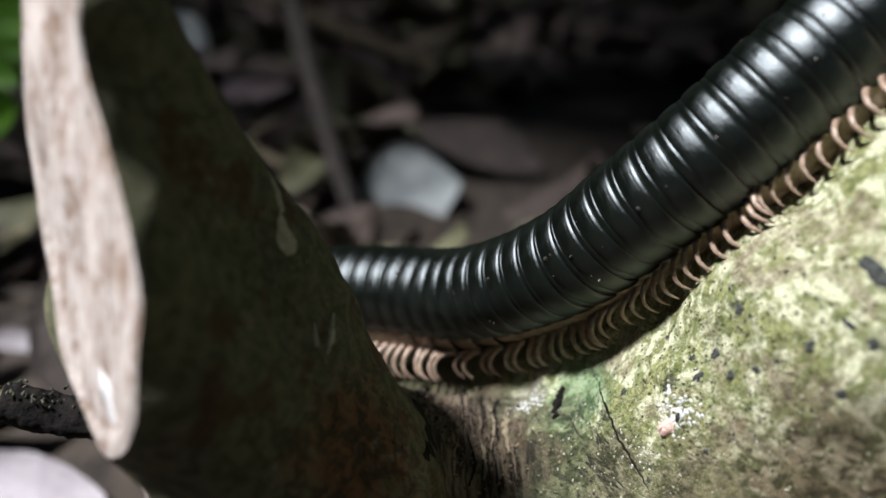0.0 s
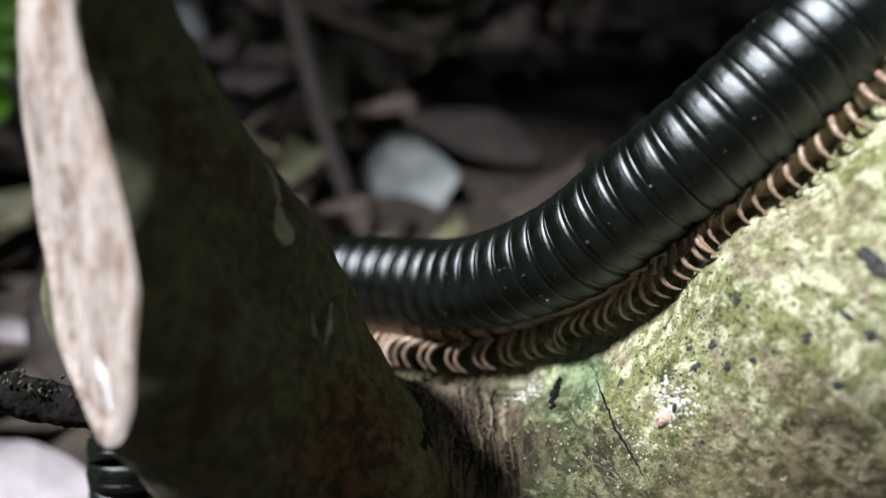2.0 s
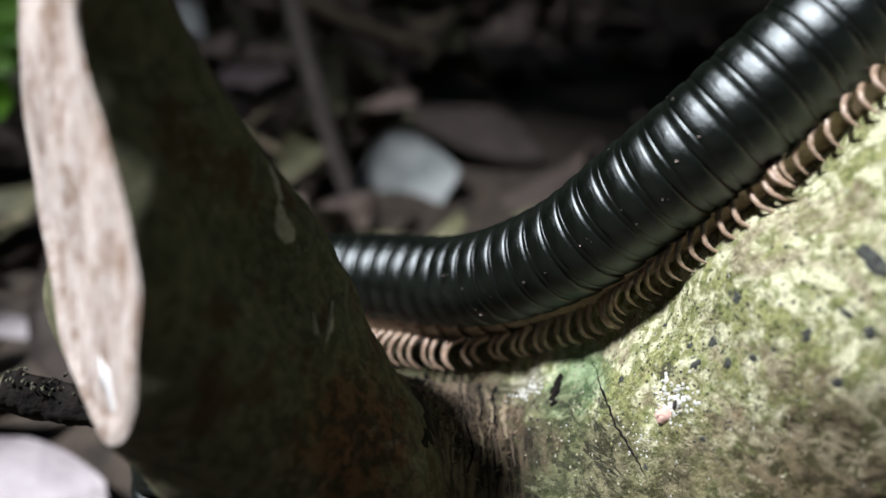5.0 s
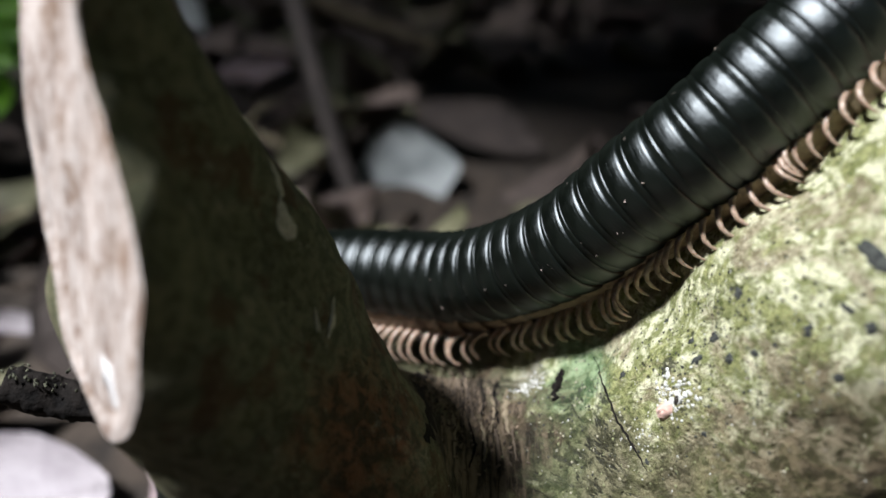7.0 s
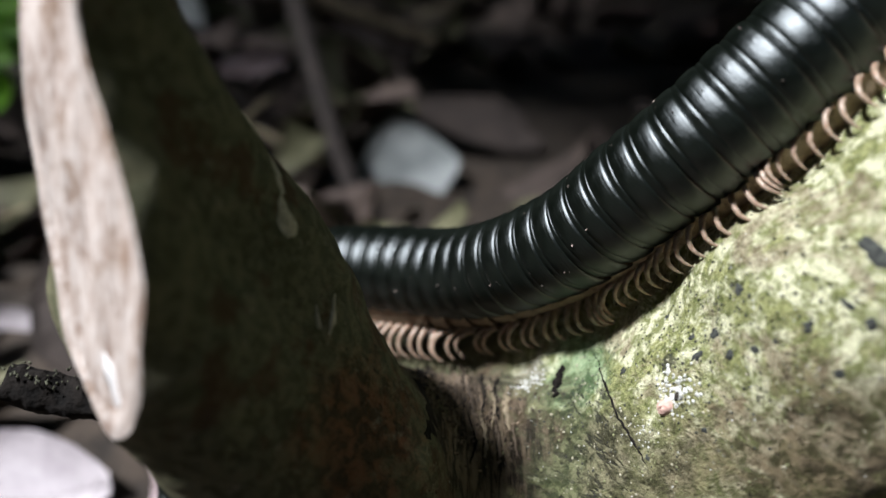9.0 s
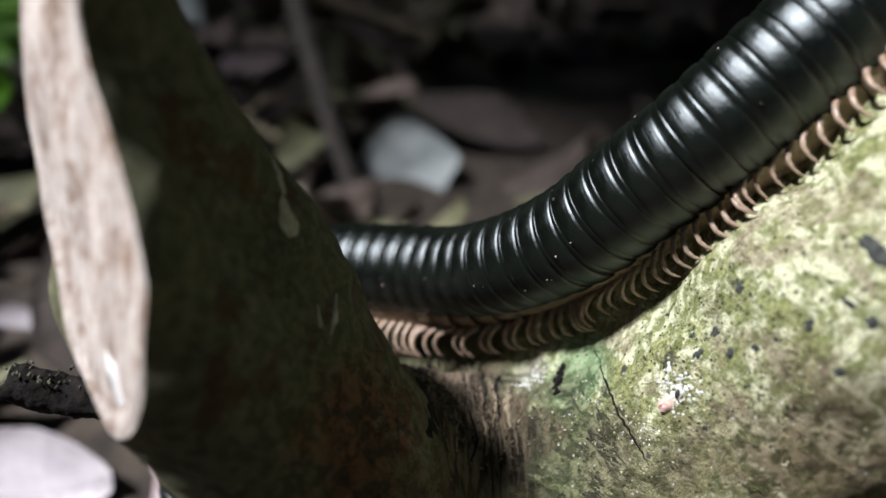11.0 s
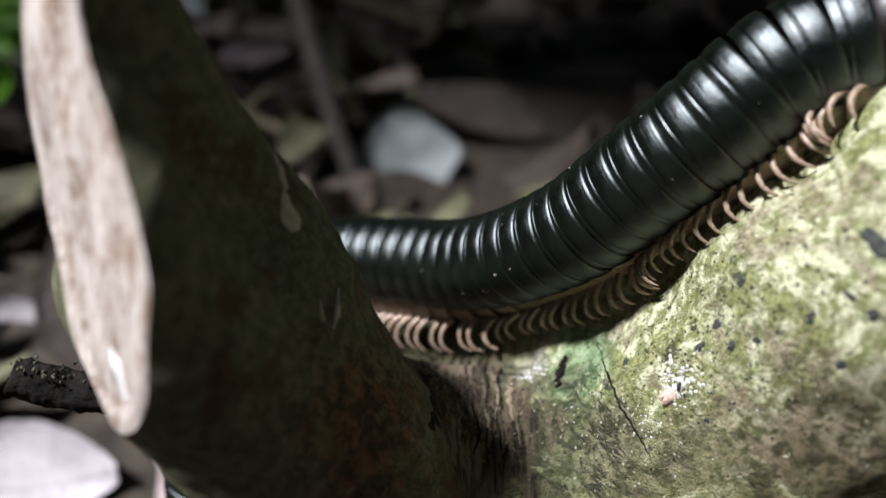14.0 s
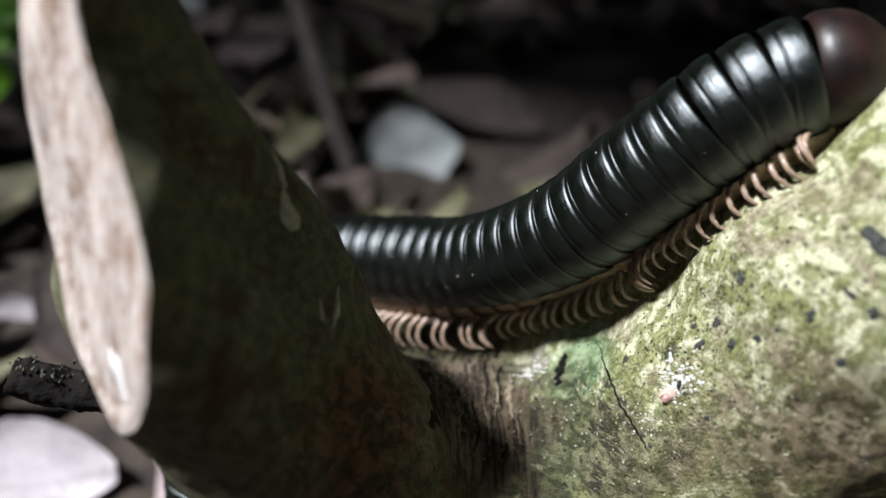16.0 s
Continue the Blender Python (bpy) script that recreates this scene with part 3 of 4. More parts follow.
def dress_bark():
    black = [((0.0335, 0.0757, 0.1073), 1.0, 0.9), ((0.0321, 0.0766, 0.1007), 1.3, 0.8), ((0.0327, 0.0732, 0.1000), 1.2, 0.6), ((0.0305, 0.0766, 0.0974), 1.1, 0.7), ((0.0305, 0.0789, 0.0986), 0.7, 0.5), ((0.0384, 0.0685, 0.1069), 0.9, 1.0), ((0.0412, 0.0673, 0.1101), 0.6, 0.9), ((0.0432, 0.0685, 0.1154), 1.3, 2.4), ((0.0291, 0.0851, 0.0978), 0.7, 0.6), ((0.0296, 0.0884, 0.0984), 0.4, 0.5), ((0.0238, 0.0838, 0.0901), 0.8, 0.7), ((0.0347, 0.0712, 0.1021), 0.6, 0.8), ((0.0360, 0.0698, 0.1041), 0.5, 0.4), ((0.0342, 0.0740, 0.1073), 0.4, 0.3), ((0.0408, 0.0648, 0.1033), 0.6, 0.8), ((0.0430, 0.0655, 0.1089), 0.9, 1.0), ((0.0256, 0.0740, 0.0839), 0.5, 0.7), ((0.0310, 0.0717, 0.0903), 0.5, 0.5)]
    for i, (p, a, b) in enumerate(black):
        part("black_lichen", patch_mesh(p, UP_ARM, (a * 0.0008, b * 0.0008), 0.00012, BLACK_LICHEN, i, 4, 16, 0.45), fork, "small black lichen spot")
    part("fungus_knob", patch_mesh((0.0273, 0.0758, 0.0905), UP_ARM, (0.0013, 0.0010), 0.0011, PINK, 41, 6, 18, 0.15), fork, "small round pinkish fungus knob")
    # raised dark patch that paints the shade inside a bore hole
    part("hole_shade", patch_mesh((0.0286, 0.0756, 0.0923), (0, 0, 1), (0.0007, 0.0004), 0.00042, DIRT_AND_HOLE_SHADE, 42, 4, 12, 0.3), fork, "dark patch painting the shade of a bore hole in the white crust")
    part("bark_sliver", ribbon_mesh([(0.0180, 0.0937, 0.0835), (0.0168, 0.0919, 0.0825), (0.0157, 0.0891, 0.0816)], 0.0007, 0.0009, DARK_BARK_AND_SHADE, 5), fork, "dark loose bark sliver")
    part("bark_crack", ribbon_mesh([(0.0218, 0.0926, 0.0869), (0.0219, 0.0849, 0.0873), (0.0226, 0.0803, 0.0860), (0.0238, 0.0766, 0.0851), (0.0255, 0.0732, 0.0830)], 0.00028, 0.00012, DARK_BARK_AND_SHADE, 6), fork, "thin dark crack in the bark")
    for i, (u, v, w) in enumerate((((-0.0193, 0.0792, 0.1220), (-0.0183, 0.0765, 0.1190), 0.0012), ((-0.0174, 0.0748, 0.1182), (-0.0162, 0.0737, 0.1146), 0.0015), ((-0.0209, 0.0798, 0.1263), (-0.0200, 0.0795, 0.1240), 0.0006), ((-0.0123, 0.0748, 0.1068), (-0.0127, 0.0722, 0.1040), 0.0007), ((-0.0137, 0.0722, 0.1076), (-0.0135, 0.0710, 0.1050), 0.0004))):
        u, v = Vector(u), Vector(v)
        part("pale_lichen", patch_mesh(u.lerp(v, 0.5), v - u, ((v - u).length * 0.6, w * 0.8), 0.0002, PALE_LICHEN, 60 + i, 4, 18, 0.4), fork, "pale lichen streak")


def rotten_bark():
    """Dark strip painting the hollow's shade, and upright fibres of rotten bark in the fork."""
    rng = random.Random(31)
    part("hollow_shade", ribbon_mesh([(-0.0047, 0.1171, 0.0712), (-0.0035, 0.0927, 0.0821), (-0.0026, 0.0819, 0.0846), (-0.0025, 0.0746, 0.0865)], 0.0022, 0.0001, DARK_BARK_AND_SHADE, 71), fork, "dark strip painting the shade between the two arms")
    tops = [(-0.0012, 0.1135, 0.0720), (0.0002, 0.1121, 0.0720), (0.0016, 0.1121, 0.0727), (0.0030, 0.1104, 0.0725), (0.0044, 0.1081, 0.0732), (0.0058, 0.1052, 0.0741), (0.0068, 0.0973, 0.0785), (0.0085, 0.0993, 0.0778), (0.0096, 0.0950, 0.0792), (0.0013, 0.0890, 0.0799), (0.0034, 0.0888, 0.0788), (0.0054, 0.0883, 0.0784), (0.0075, 0.0877, 0.0779), (0.0098, 0.0883, 0.0783)]
    ends = [(-0.0007, 0.0899, 0.0812), (0.0006, 0.0888, 0.0801), (0.0018, 0.0906, 0.0797), (0.0028, 0.0893, 0.0792), (0.0044, 0.0887, 0.0786), (0.0056, 0.0894, 0.0786), (0.0069, 0.0867, 0.0778), (0.0081, 0.0886, 0.0782), (0.0095, 0.0869, 0.0776), (0.0017, 0.0803, 0.0783), (0.0037, 0.0816, 0.0761), (0.0058, 0.0829, 0.0760), (0.0075, 0.0824, 0.0749), (0.0101, 0.0831, 0.0758)]
    for i, (u, v) in enumerate(zip(tops, ends)):
        u, v = Vector(u), Vector(v)
        mid = u.lerp(v, 0.5) + Vector([rng.gauss(0, 0.0005) for _ in range(3)])
        ob = part("bark_fibre", ribbon_mesh([tuple(u), tuple(mid), tuple(v)], rng.uniform(0.0002, 0.0006), rng.uniform(0.00012, 0.0004), rng.choice((CRUMB, DARK_BARK_AND_SHADE, BROWN_STICK)), 80 + i), fork)


dress_bark()
rotten_bark()


def granules(at, spread, count, size, seed, name, mat, label):
    """A sprinkling of tiny flattened grains round a place on the bark."""
    rng, pieces = random.Random(seed), []
    for i in range(count):
        p, n = settle(Vector(at) + Vector([rng.gauss(0, spread) for _ in range(3)]))
        r = size * rng.uniform(0.4, 1.3)
        d = n.orthogonal()
        v, f = tube([p - n * r * 0.4, p + n * r * 0.1, p + n * r * 0.55], [r * 1.1, r, r * 0.4], 6, 0.3, rng)
        pieces.append((v, f))
    part(name, joined(name, pieces, mat), fork, label, "stuff")


def build_crumbs():
    """Rotting crumbs and moss tufts caught in the fork, and lichen grains."""
    rng, pieces = random.Random(21), []
    base = [Vector(v) for v in ((-0.0041, 0.0931, 0.0823), (0.0013, 0.0935, 0.0795), (0.0073, 0.0945, 0.0788), (0.0029, 0.0860, 0.0783), (0.0084, 0.0853, 0.0769))]
    for i in range(420):
        a, b = rng.sample(base, 2)
        p, n = settle(a.lerp(b, rng.random()) + Vector([rng.gauss(0, 0.0028) for _ in range(3)]))
        L, w = rng.uniform(0.0003, 0.0012), rng.uniform(0.00008, 0.00024)
        d = (Vector([rng.gauss(0, 1) for _ in range(3)]) + n * 0.3).normalized()
        v, f = tube([p - d * L * 0.5, p + n * w * 0.6, p + d * L * 0.5], [w * 0.5, w, w * 0.4], 5, 0.3, rng)
        pieces.append((v, f))
    part("bark_debris", joined("bark_debris", pieces, CRUMB), fork, "brown rotting bark crumbs in the fork", "stuff")
    granules((0.0283, 0.0762, 0.0929), 0.0013, 130, 0.00024, 1, "white_lichen", WHITE_CRUST, "chalky white lichen crust")
    granules((0.0244, 0.0767, 0.0861), 0.0014, 36, 0.00013, 2, "white_lichen", WHITE_CRUST, "chalky white lichen grains")
    granules((0.0128, 0.0945, 0.0802), 0.0014, 80, 0.00022, 3, "white_lichen", WHITE_CRUST, "chalky white lichen grains")
    granules((0.0218, 0.0798, 0.0844), 0.0060, 50, 0.00009, 4, "white_lichen", WHITE_CRUST, "scattered white lichen grains")
    granules((0.0342, 0.0719, 0.1027), 0.0080, 60, 0.00010, 5, "white_lichen", WHITE_CRUST, "scattered white lichen grains")
    for i, at in enumerate(((0.0214, 0.0904, 0.0858), (0.0268, 0.0840, 0.0947), (0.0316, 0.0788, 0.1014), (0.0258, 0.0766, 0.0880), (0.0320, 0.0726, 0.0944), (0.0360, 0.0703, 0.1066), (0.0168, 0.0838, 0.0801), (0.0374, 0.0675, 0.0998), (0.0222, 0.0768, 0.0814))):
        granules(at, 0.0042, 80, 0.00016, 20 + i, "lichen_crust", GRAINS, "fine crusty lichen grains")
    granules((0.0174, 0.0887, 0.0821), 0.0040, 120, 0.00014, 6, "black_lichen", BLACK_LICHEN, "fine black lichen grains")
    granules((0.0313, 0.0766, 0.0988), 0.0055, 150, 0.00014, 7, "black_lichen", BLACK_LICHEN, "fine black lichen grains")


# ---- the millipede ----
WAY = spline([(-0.0296, 0.1023, 0.0098), (-0.0396, 0.1023, 0.0098), (-0.0476, 0.1017, 0.0155), (-0.0519, 0.1010, 0.0258), (-0.0529, 0.0991, 0.0382), (-0.0521, 0.0983, 0.0498), (-0.0512, 0.0998, 0.0597), (-0.0516, 0.1052, 0.0660), (-0.0501, 0.1134, 0.0707), (-0.0446, 0.1228, 0.0754), (-0.0333, 0.1261, 0.0799), (-0.0204, 0.1234, 0.0845), (-0.0082, 0.1170, 0.0876), (0.0019, 0.1096, 0.0909), (0.0099, 0.1024, 0.0963), (0.0183, 0.0959, 0.1041), (0.0253, 0.0916, 0.1131), (0.0315, 0.0890, 0.1204), (0.0396, 0.0883, 0.1293), (0.0451, 0.0885, 0.1346), (0.0529, 0.0888, 0.1418), (0.0637, 0.0899, 0.1507), (0.0761, 0.0916, 0.1607), (0.0950, 0.0948, 0.1753)])
ALONG = np.concatenate([[0], np.cumsum(np.linalg.norm(np.diff(WAY, axis=0), axis=1))])


def ventral_field():
    """Which way the belly faces along the way: towards the wood, smoothed."""
    e, out = 0.0015, []
    for k in range(3):
        d = np.zeros(3)
        d[k] = e
        out.append(wood(WAY + d, False) - wood(WAY - d, False))
    g = -np.stack(out, 1)
    box = np.ones(61) / 61
    g = np.stack([np.convolve(np.pad(g[:, k], 30, "edge"), box, "valid") for k in range(3)], 1)
    return g / np.linalg.norm(g, axis=1)[:, None]


BELOW = ventral_field()
TRAVEL = [(0.0, 0.0), (0.5, 1.6), (1.0, 3.2), (1.5, 5.5), (2.0, 8.3), (2.5, 11.3), (3.0, 14.0), (3.5, 15.8), (4.0, 17.5), (5.2, 20.5), (6.5, 24.5), (7.0, 27.4), (7.5, 30.8), (8.0, 33.2), (8.5, 35.2), (9.0, 36.9), (10.2, 38.7), (11.5, 40.9), (12.0, 42.7), (12.5, 44.6), (13.0, 46.9), (13.5, 49.1), (14.0, 51.5), (14.5, 53.1), (15.0, 54.9), (15.5, 56.5), (16.0, 58.5)]
BEATS = [(-1.7, -1), (-0.1, 0), (1.5, 1), (3.1, 2), (5.1, 3), (7.15, 4), (8.97, 5), (10.75, 6), (12.5, 7), (14.5, 8), (16.4, 9), (18.3, 10)]
SWING = [(0.0, 1.0), (0.25, 0.75), (0.55, 0.05), (1.0, 0.0), (3.4, 0.0), (4.0, 0.10), (4.6, 0.45), (5.4, 0.85), (6.2, 1.0), (16.0, 1.0)]
HEAD_AT, PITCH, RADIUS, WAVE, BEAT_AT = 0.0715, 0.00360, 0.0076, 0.027, 0.2020
RINGS = 56
BIG_CRUMBS = [(20, 0.75, 0.00052), (29, 0.70, 0.00036), (30, 0.95, 0.00026), (26, 0.60, 0.00028), (33, 1.1, 0.00030), (41, 0.15, 0.00030), (24, 0.8, 0.00024)]


def between(rows, t):
    return float(np.interp(t, [r[0] for r in rows], [r[1] for r in rows]))


def place_on_way(s, t, drop=0.0, tilt=0.0):
    """Pose of a ring at arc length s: x to the head, z to the back."""
    c = np.array([np.interp(s, ALONG, WAY[:, k]) for k in range(3)])
    d = np.array([np.interp(s - 0.001, ALONG, WAY[:, k]) - np.interp(s + 0.001, ALONG, WAY[:, k]) for k in range(3)])
    v = np.array([np.interp(s, ALONG, BELOW[:, k]) for k in range(3)])
    x, z = Vector(d).normalized(), -Vector(v)
    z = (z - x * z.dot(x)).normalized()
    y = z.cross(x)
    k = max(0.0, min(1.0, (0.086 - s) / 0.014))
    k = k * k * (3 - 2 * k)
    c = Vector(c) + Vector((0.0098, 0.002, -0.001)) * (k * between(SWING, t)) - z * drop
    m = Matrix(((x.x, y.x, z.x, c.x), (x.y, y.y, z.y, c.y), (x.z, y.z, z.z, c.z), (0, 0, 0, 1)))
    return m @ pose(0, 0, 0, 0, -tilt, 0)


def ring_mesh(name, scale, mat, stretch=1.0, dome=0):
    """A body ring: narrow collar in front, wider band behind, flat pale belly."""
    if dome == 0:
        profile = [(0.62, 0.940), (0.50, 0.962), (0.42, 0.971), (0.36, 0.974), (0.31, 0.972), (0.285, 0.963), (0.26, 0.970), (0.22, 0.983), (0.14, 0.992), (0.04, 0.997), (-0.08, 1.0), (-0.20, 0.999), (-0.32, 0.995), (-0.42, 0.987), (-0.48, 0.976), (-0.515, 0.955), (-0.52, 0.92)]
    elif dome < 0:
        profile = [(0.62, 0.90), (0.45, 0.96), (0.20, 0.985), (0.0, 0.99), (-0.4, 0.98), (-0.8, 0.95), (-1.2, 0.88), (-1.55, 0.77), (-1.8, 0.63), (-1.98, 0.45), (-2.08, 0.25), (-2.12, 0.08)]
    else:
        profile = [(2.3, 0.10), (2.2, 0.34), (2.0, 0.58), (1.6, 0.78), (1.1, 0.91), (0.6, 0.97), (0.1, 0.99), (-0.4, 0.985), (-0.52, 0.93)]
    n, verts, faces, ids = 44, [], [], []
    for x, r in profile:
        for k in range(n):
            a = 2 * math.pi * (k + 0.5) / n
            y, z = math.sin(a) * r * RADIUS * scale, math.cos(a) * r * RADIUS * scale
            z = max(z, -0.80 * RADIUS * scale * min(1, r + 0.05))
            if dome < 0 and x < 0:
                z -= 0.0024 * (x / 2) ** 2
            verts.append((x * PITCH * stretch, y * 0.97, z))
    for i in range(len(profile) - 1):
        for k in range(n):
            a, b = i * n + k, i * n + (k + 1) % n
            faces.append((a, a + n, b + n, b))
            ids.append(1 if abs(k - n / 2 + 0.5) < 4.5 else 0)
    if dome:
        e = len(profile) - 1 if dome < 0 else 0
        faces.append(tuple(range(e * n, e * n + n)) if dome > 0 else tuple(reversed(range(e * n, e * n + n))))
        ids.append(0)
    me = mesh_of(name, verts, faces, [mat, BELLY])
    me.polygons.foreach_set("material_index", ids)
    return me


def belly_mesh(scale):
    """The soft brown underside of a ring, swollen round the four hips."""
    n, m, verts, faces = 10, 14, [], []
    for i in range(n + 1):
        x = (i / n - 0.5) * PITCH * 1.3
        for k in range(m + 1):
            y = (k / m - 0.5) * 2
            hip = math.exp(-((abs(y) - 0.52) / 0.25) ** 2) * (0.65 + 0.35 * math.cos(4 * math.pi * x / PITCH - math.pi))
            verts.append((x, y * 0.0047 * scale, -0.76 * RADIUS * scale + 0.0004 - 0.0044 * (1 - y * y) ** 0.5 - 0.0005 * hip))
    for i in range(n):
        for k in range(m):
            a = i * (m + 1) + k
            faces.append((a, a + 1, a + m + 2, a + m + 1))
    return mesh_of("belly_plate", verts, faces, BELLY)


def leg_mesh(side):
    """A jointed leg, out from the belly's midline and bowed down to a claw."""
    line = [(-0.0005, 0, 0.0003), (0.0002, 0.0012, -0.0001), (0.0007, 0.0021, -0.0007), (0.0010, 0.0027, -0.0017), (0.0010, 0.0030, -0.0027), (0.0006, 0.0030, -0.0036), (0.0, 0.0028, -0.0043), (-0.0005, 0.0026, -0.0047)]
    pts, radii = [], []
    fat = [0.00064, 0.00050, 0.00040, 0.00036, 0.00032, 0.00026, 0.00017, 0.00004]
    for i, (a, b) in enumerate(zip(line, line[1:])):
        a, b = Vector(a), Vector(b)
        for u, k in ((0.02, 0.94), (0.3, 1.0), (0.75, 1.02), (0.97, 0.95)):
            pts.append(a.lerp(b, u))
            radii.append((fat[i] + (fat[i + 1] - fat[i]) * u) * k)
    return mesh_of("leg", *tube([(p.x, p.y * side, p.z) for p in pts], radii, 8), LEG)


LEGS = {1: leg_mesh(1), -1: leg_mesh(-1)}
HIPS = [(x, side) for x in (0.00090, -0.00090) for side in (1, -1)]


def foot_reach():
    """Degrees by which legs splay along the way, drawn up as they do, so that the feet stand on the bark."""
    stops = np.linspace(0.08, 0.29, 71)
    out = {}
    for side in (1, -1):
        row = []
        for at in stops:
            m, best = place_on_way(at, 8.0), 0.0
            for a in range(0, 31):
                tip = m @ pose(0, 0.0031 * side, -0.79 * RADIUS - 0.0030 + 0.0040 * a / 30, a * side) @ Vector((-0.0005, 0.0026 * side, -0.0047))
                best = a
                if wood(np.array(tip, np.float32), False) > -0.0003:
                    break
            row.append(best)
        out[side] = np.convolve(np.pad(row, 2, "edge"), np.ones(5) / 5, "valid")
    return stops, out


REACH_AT, REACH = foot_reach()


def gait(s, t):
    """Fore-and-aft swing and lift in degrees of a leg whose hip is at s."""
    ph = (between(BEATS, t) + (s - BEAT_AT) / WAVE) % 1.0
    a, b = 0.86, 0.14
    if ph > a or ph < b:
        u = ((ph - a) % 1.0) / (1 - a + b)
        e = u * u * (3 - 2 * u)
        return -21 + 42 * e, 20 * math.sin(math.pi * u)
    return 21 - 42 * (ph - b) / (a - b), 0.0


def build_millipede():
    m = new("millipede")
    m.location = (0, 0, 0)
    tagged(m, "glossy black giant millipede with tan legs crawling on the branch", "millipede")
    ring, soft, moves = ring_mesh("body_ring", 1.0, SHELL), belly_mesh(1.0), []
    rng = random.Random(11)
    for k in range(RINGS):
        back = RINGS - 1 - k
        if k == 0:
            ob = part("head_collar", ring_mesh("head_collar", 0.97, SHELL, 1.0, 1), m, "rounded glossy black head end")
            for side in (1, -1):
                line = spline([(0.0060, 0.0022 * side, 0.0010), (0.0086, 0.0040 * side, 0.0012), (0.0104, 0.0048 * side, -0.0012), (0.0110, 0.0046 * side, -0.0040)], 6)
                part("antenna", mesh_of("antenna", *tube(line, [0.00055] * len(line), 7, 0.1, rng), RED), ob, "short red-brown antenna")
            scale = 0.97
        else:
            scale = float(np.interp(back, (0, 1, 2, 3, 5, 8), (0.95, 0.965, 0.975, 0.985, 0.995, 1.0)))
            if back == 0:
                ob = part("tail_cap", ring_mesh("tail_cap", scale, TAIL, 1.0, -1), m, "blunt dark reddish-brown tail end")
            elif scale < 1:
                ob = part("body_ring", ring_mesh("body_ring", scale, SHELL), m)
            else:
                ob = part("body_ring", ring, m)
        sag = max(0, 4 - back) / 4
        drop = (1 - scale) * RADIUS * 0.8 + 0.0042 * sag ** 2
        moves.append((ob, k, [drop, math.degrees(0.0042 * 2 * sag / 4 / PITCH)]))
        if k in (0, RINGS - 1):
            continue
        part("belly_plate", soft if scale == 1 else belly_mesh(scale), ob, "soft brown underside")
        for x, side in HIPS:
            leg = part("leg", LEGS[side], ob)
            moves.append((leg, k, (x, side, scale)))
        # crumbs of soil stuck to the shell
        for _ in range(rng.choice((0, 1, 2, 3, 4))):
            a, r = rng.uniform(-1.5, 1.6), rng.uniform(0.00007, 0.00020)
            c = Vector((rng.uniform(-0.001, 0.001), math.sin(a) * RADIUS, math.cos(a) * RADIUS)) * 0.983 * scale
            part("soil_crumb", crumb(r, rng, DIRT_AND_HOLE_SHADE if rng.random() < 0.85 else PALE_DIRT, c), ob)
        for at, a, r in BIG_CRUMBS:
            if at == k:
                c = Vector((0.0003, math.sin(a) * RADIUS, math.cos(a) * RADIUS)) * 0.985
                part("soil_crumb", crumb(r, rng, DIRT_AND_HOLE_SHADE, c), ob, "black lump of soil on the shell")
    return moves


def crumb(r, rng, mat, c=Vector()):
    bm = bmesh.new()
    bmesh.ops.create_icosphere(bm, subdivisions=1, radius=r)
    for v in bm.verts:
        v.co = v.co * rng.uniform(0.65, 1.3) + Vector(c)
    me = bpy.data.meshes.new("crumb")
    bm.to_mesh(me)
    bm.free()
    me.materials.append(mat)
    return me


build_crumbs()
millipede_moves = build_millipede()

# ---- forest floor ----
def ground_height(x, y):
    return 0.010 * noise.noise(Vector((x * 6, y * 6, 1))) + 0.004 * noise.noise(Vector((x * 25, y * 25, 2)))


def build_ground():
    rings = [0.0] + [0.03 * 1.13 ** i for i in range(66)]
    n, verts, faces = 64, [(0.0, 0.3, 0.0)], []
    for r in rings[1:]:
        for k in range(n):
            a = 2 * math.pi * k / n
            x, y = r * math.cos(a), 0.3 + r * math.sin(a)
            verts.append((x, y, ground_height(x, y) if r < 3 else 0.3 * noise.noise(Vector((x * 0.2, y * 0.2, 1)))))
    for k in range(n):
        faces.append((0, 1 + k, 1 + (k + 1) % n))
    for i in range(len(rings) - 2):
        for k in range(n):
            a, b = 1 + i * n + k, 1 + i * n + (k + 1) % n
            faces.append((a, a + n, b + n, b))
    tagged(new("ground", mesh_of("ground", verts, faces, SOIL)), "dark forest soil under leaf litter", "ground", kind="structure")


build_ground()


CLEAR = [(-0.115, 0.168), (-0.014, 0.38), (-0.012, 0.34), (-0.010, 0.30), (-0.13, 0.44), (-0.16, 0.24)]


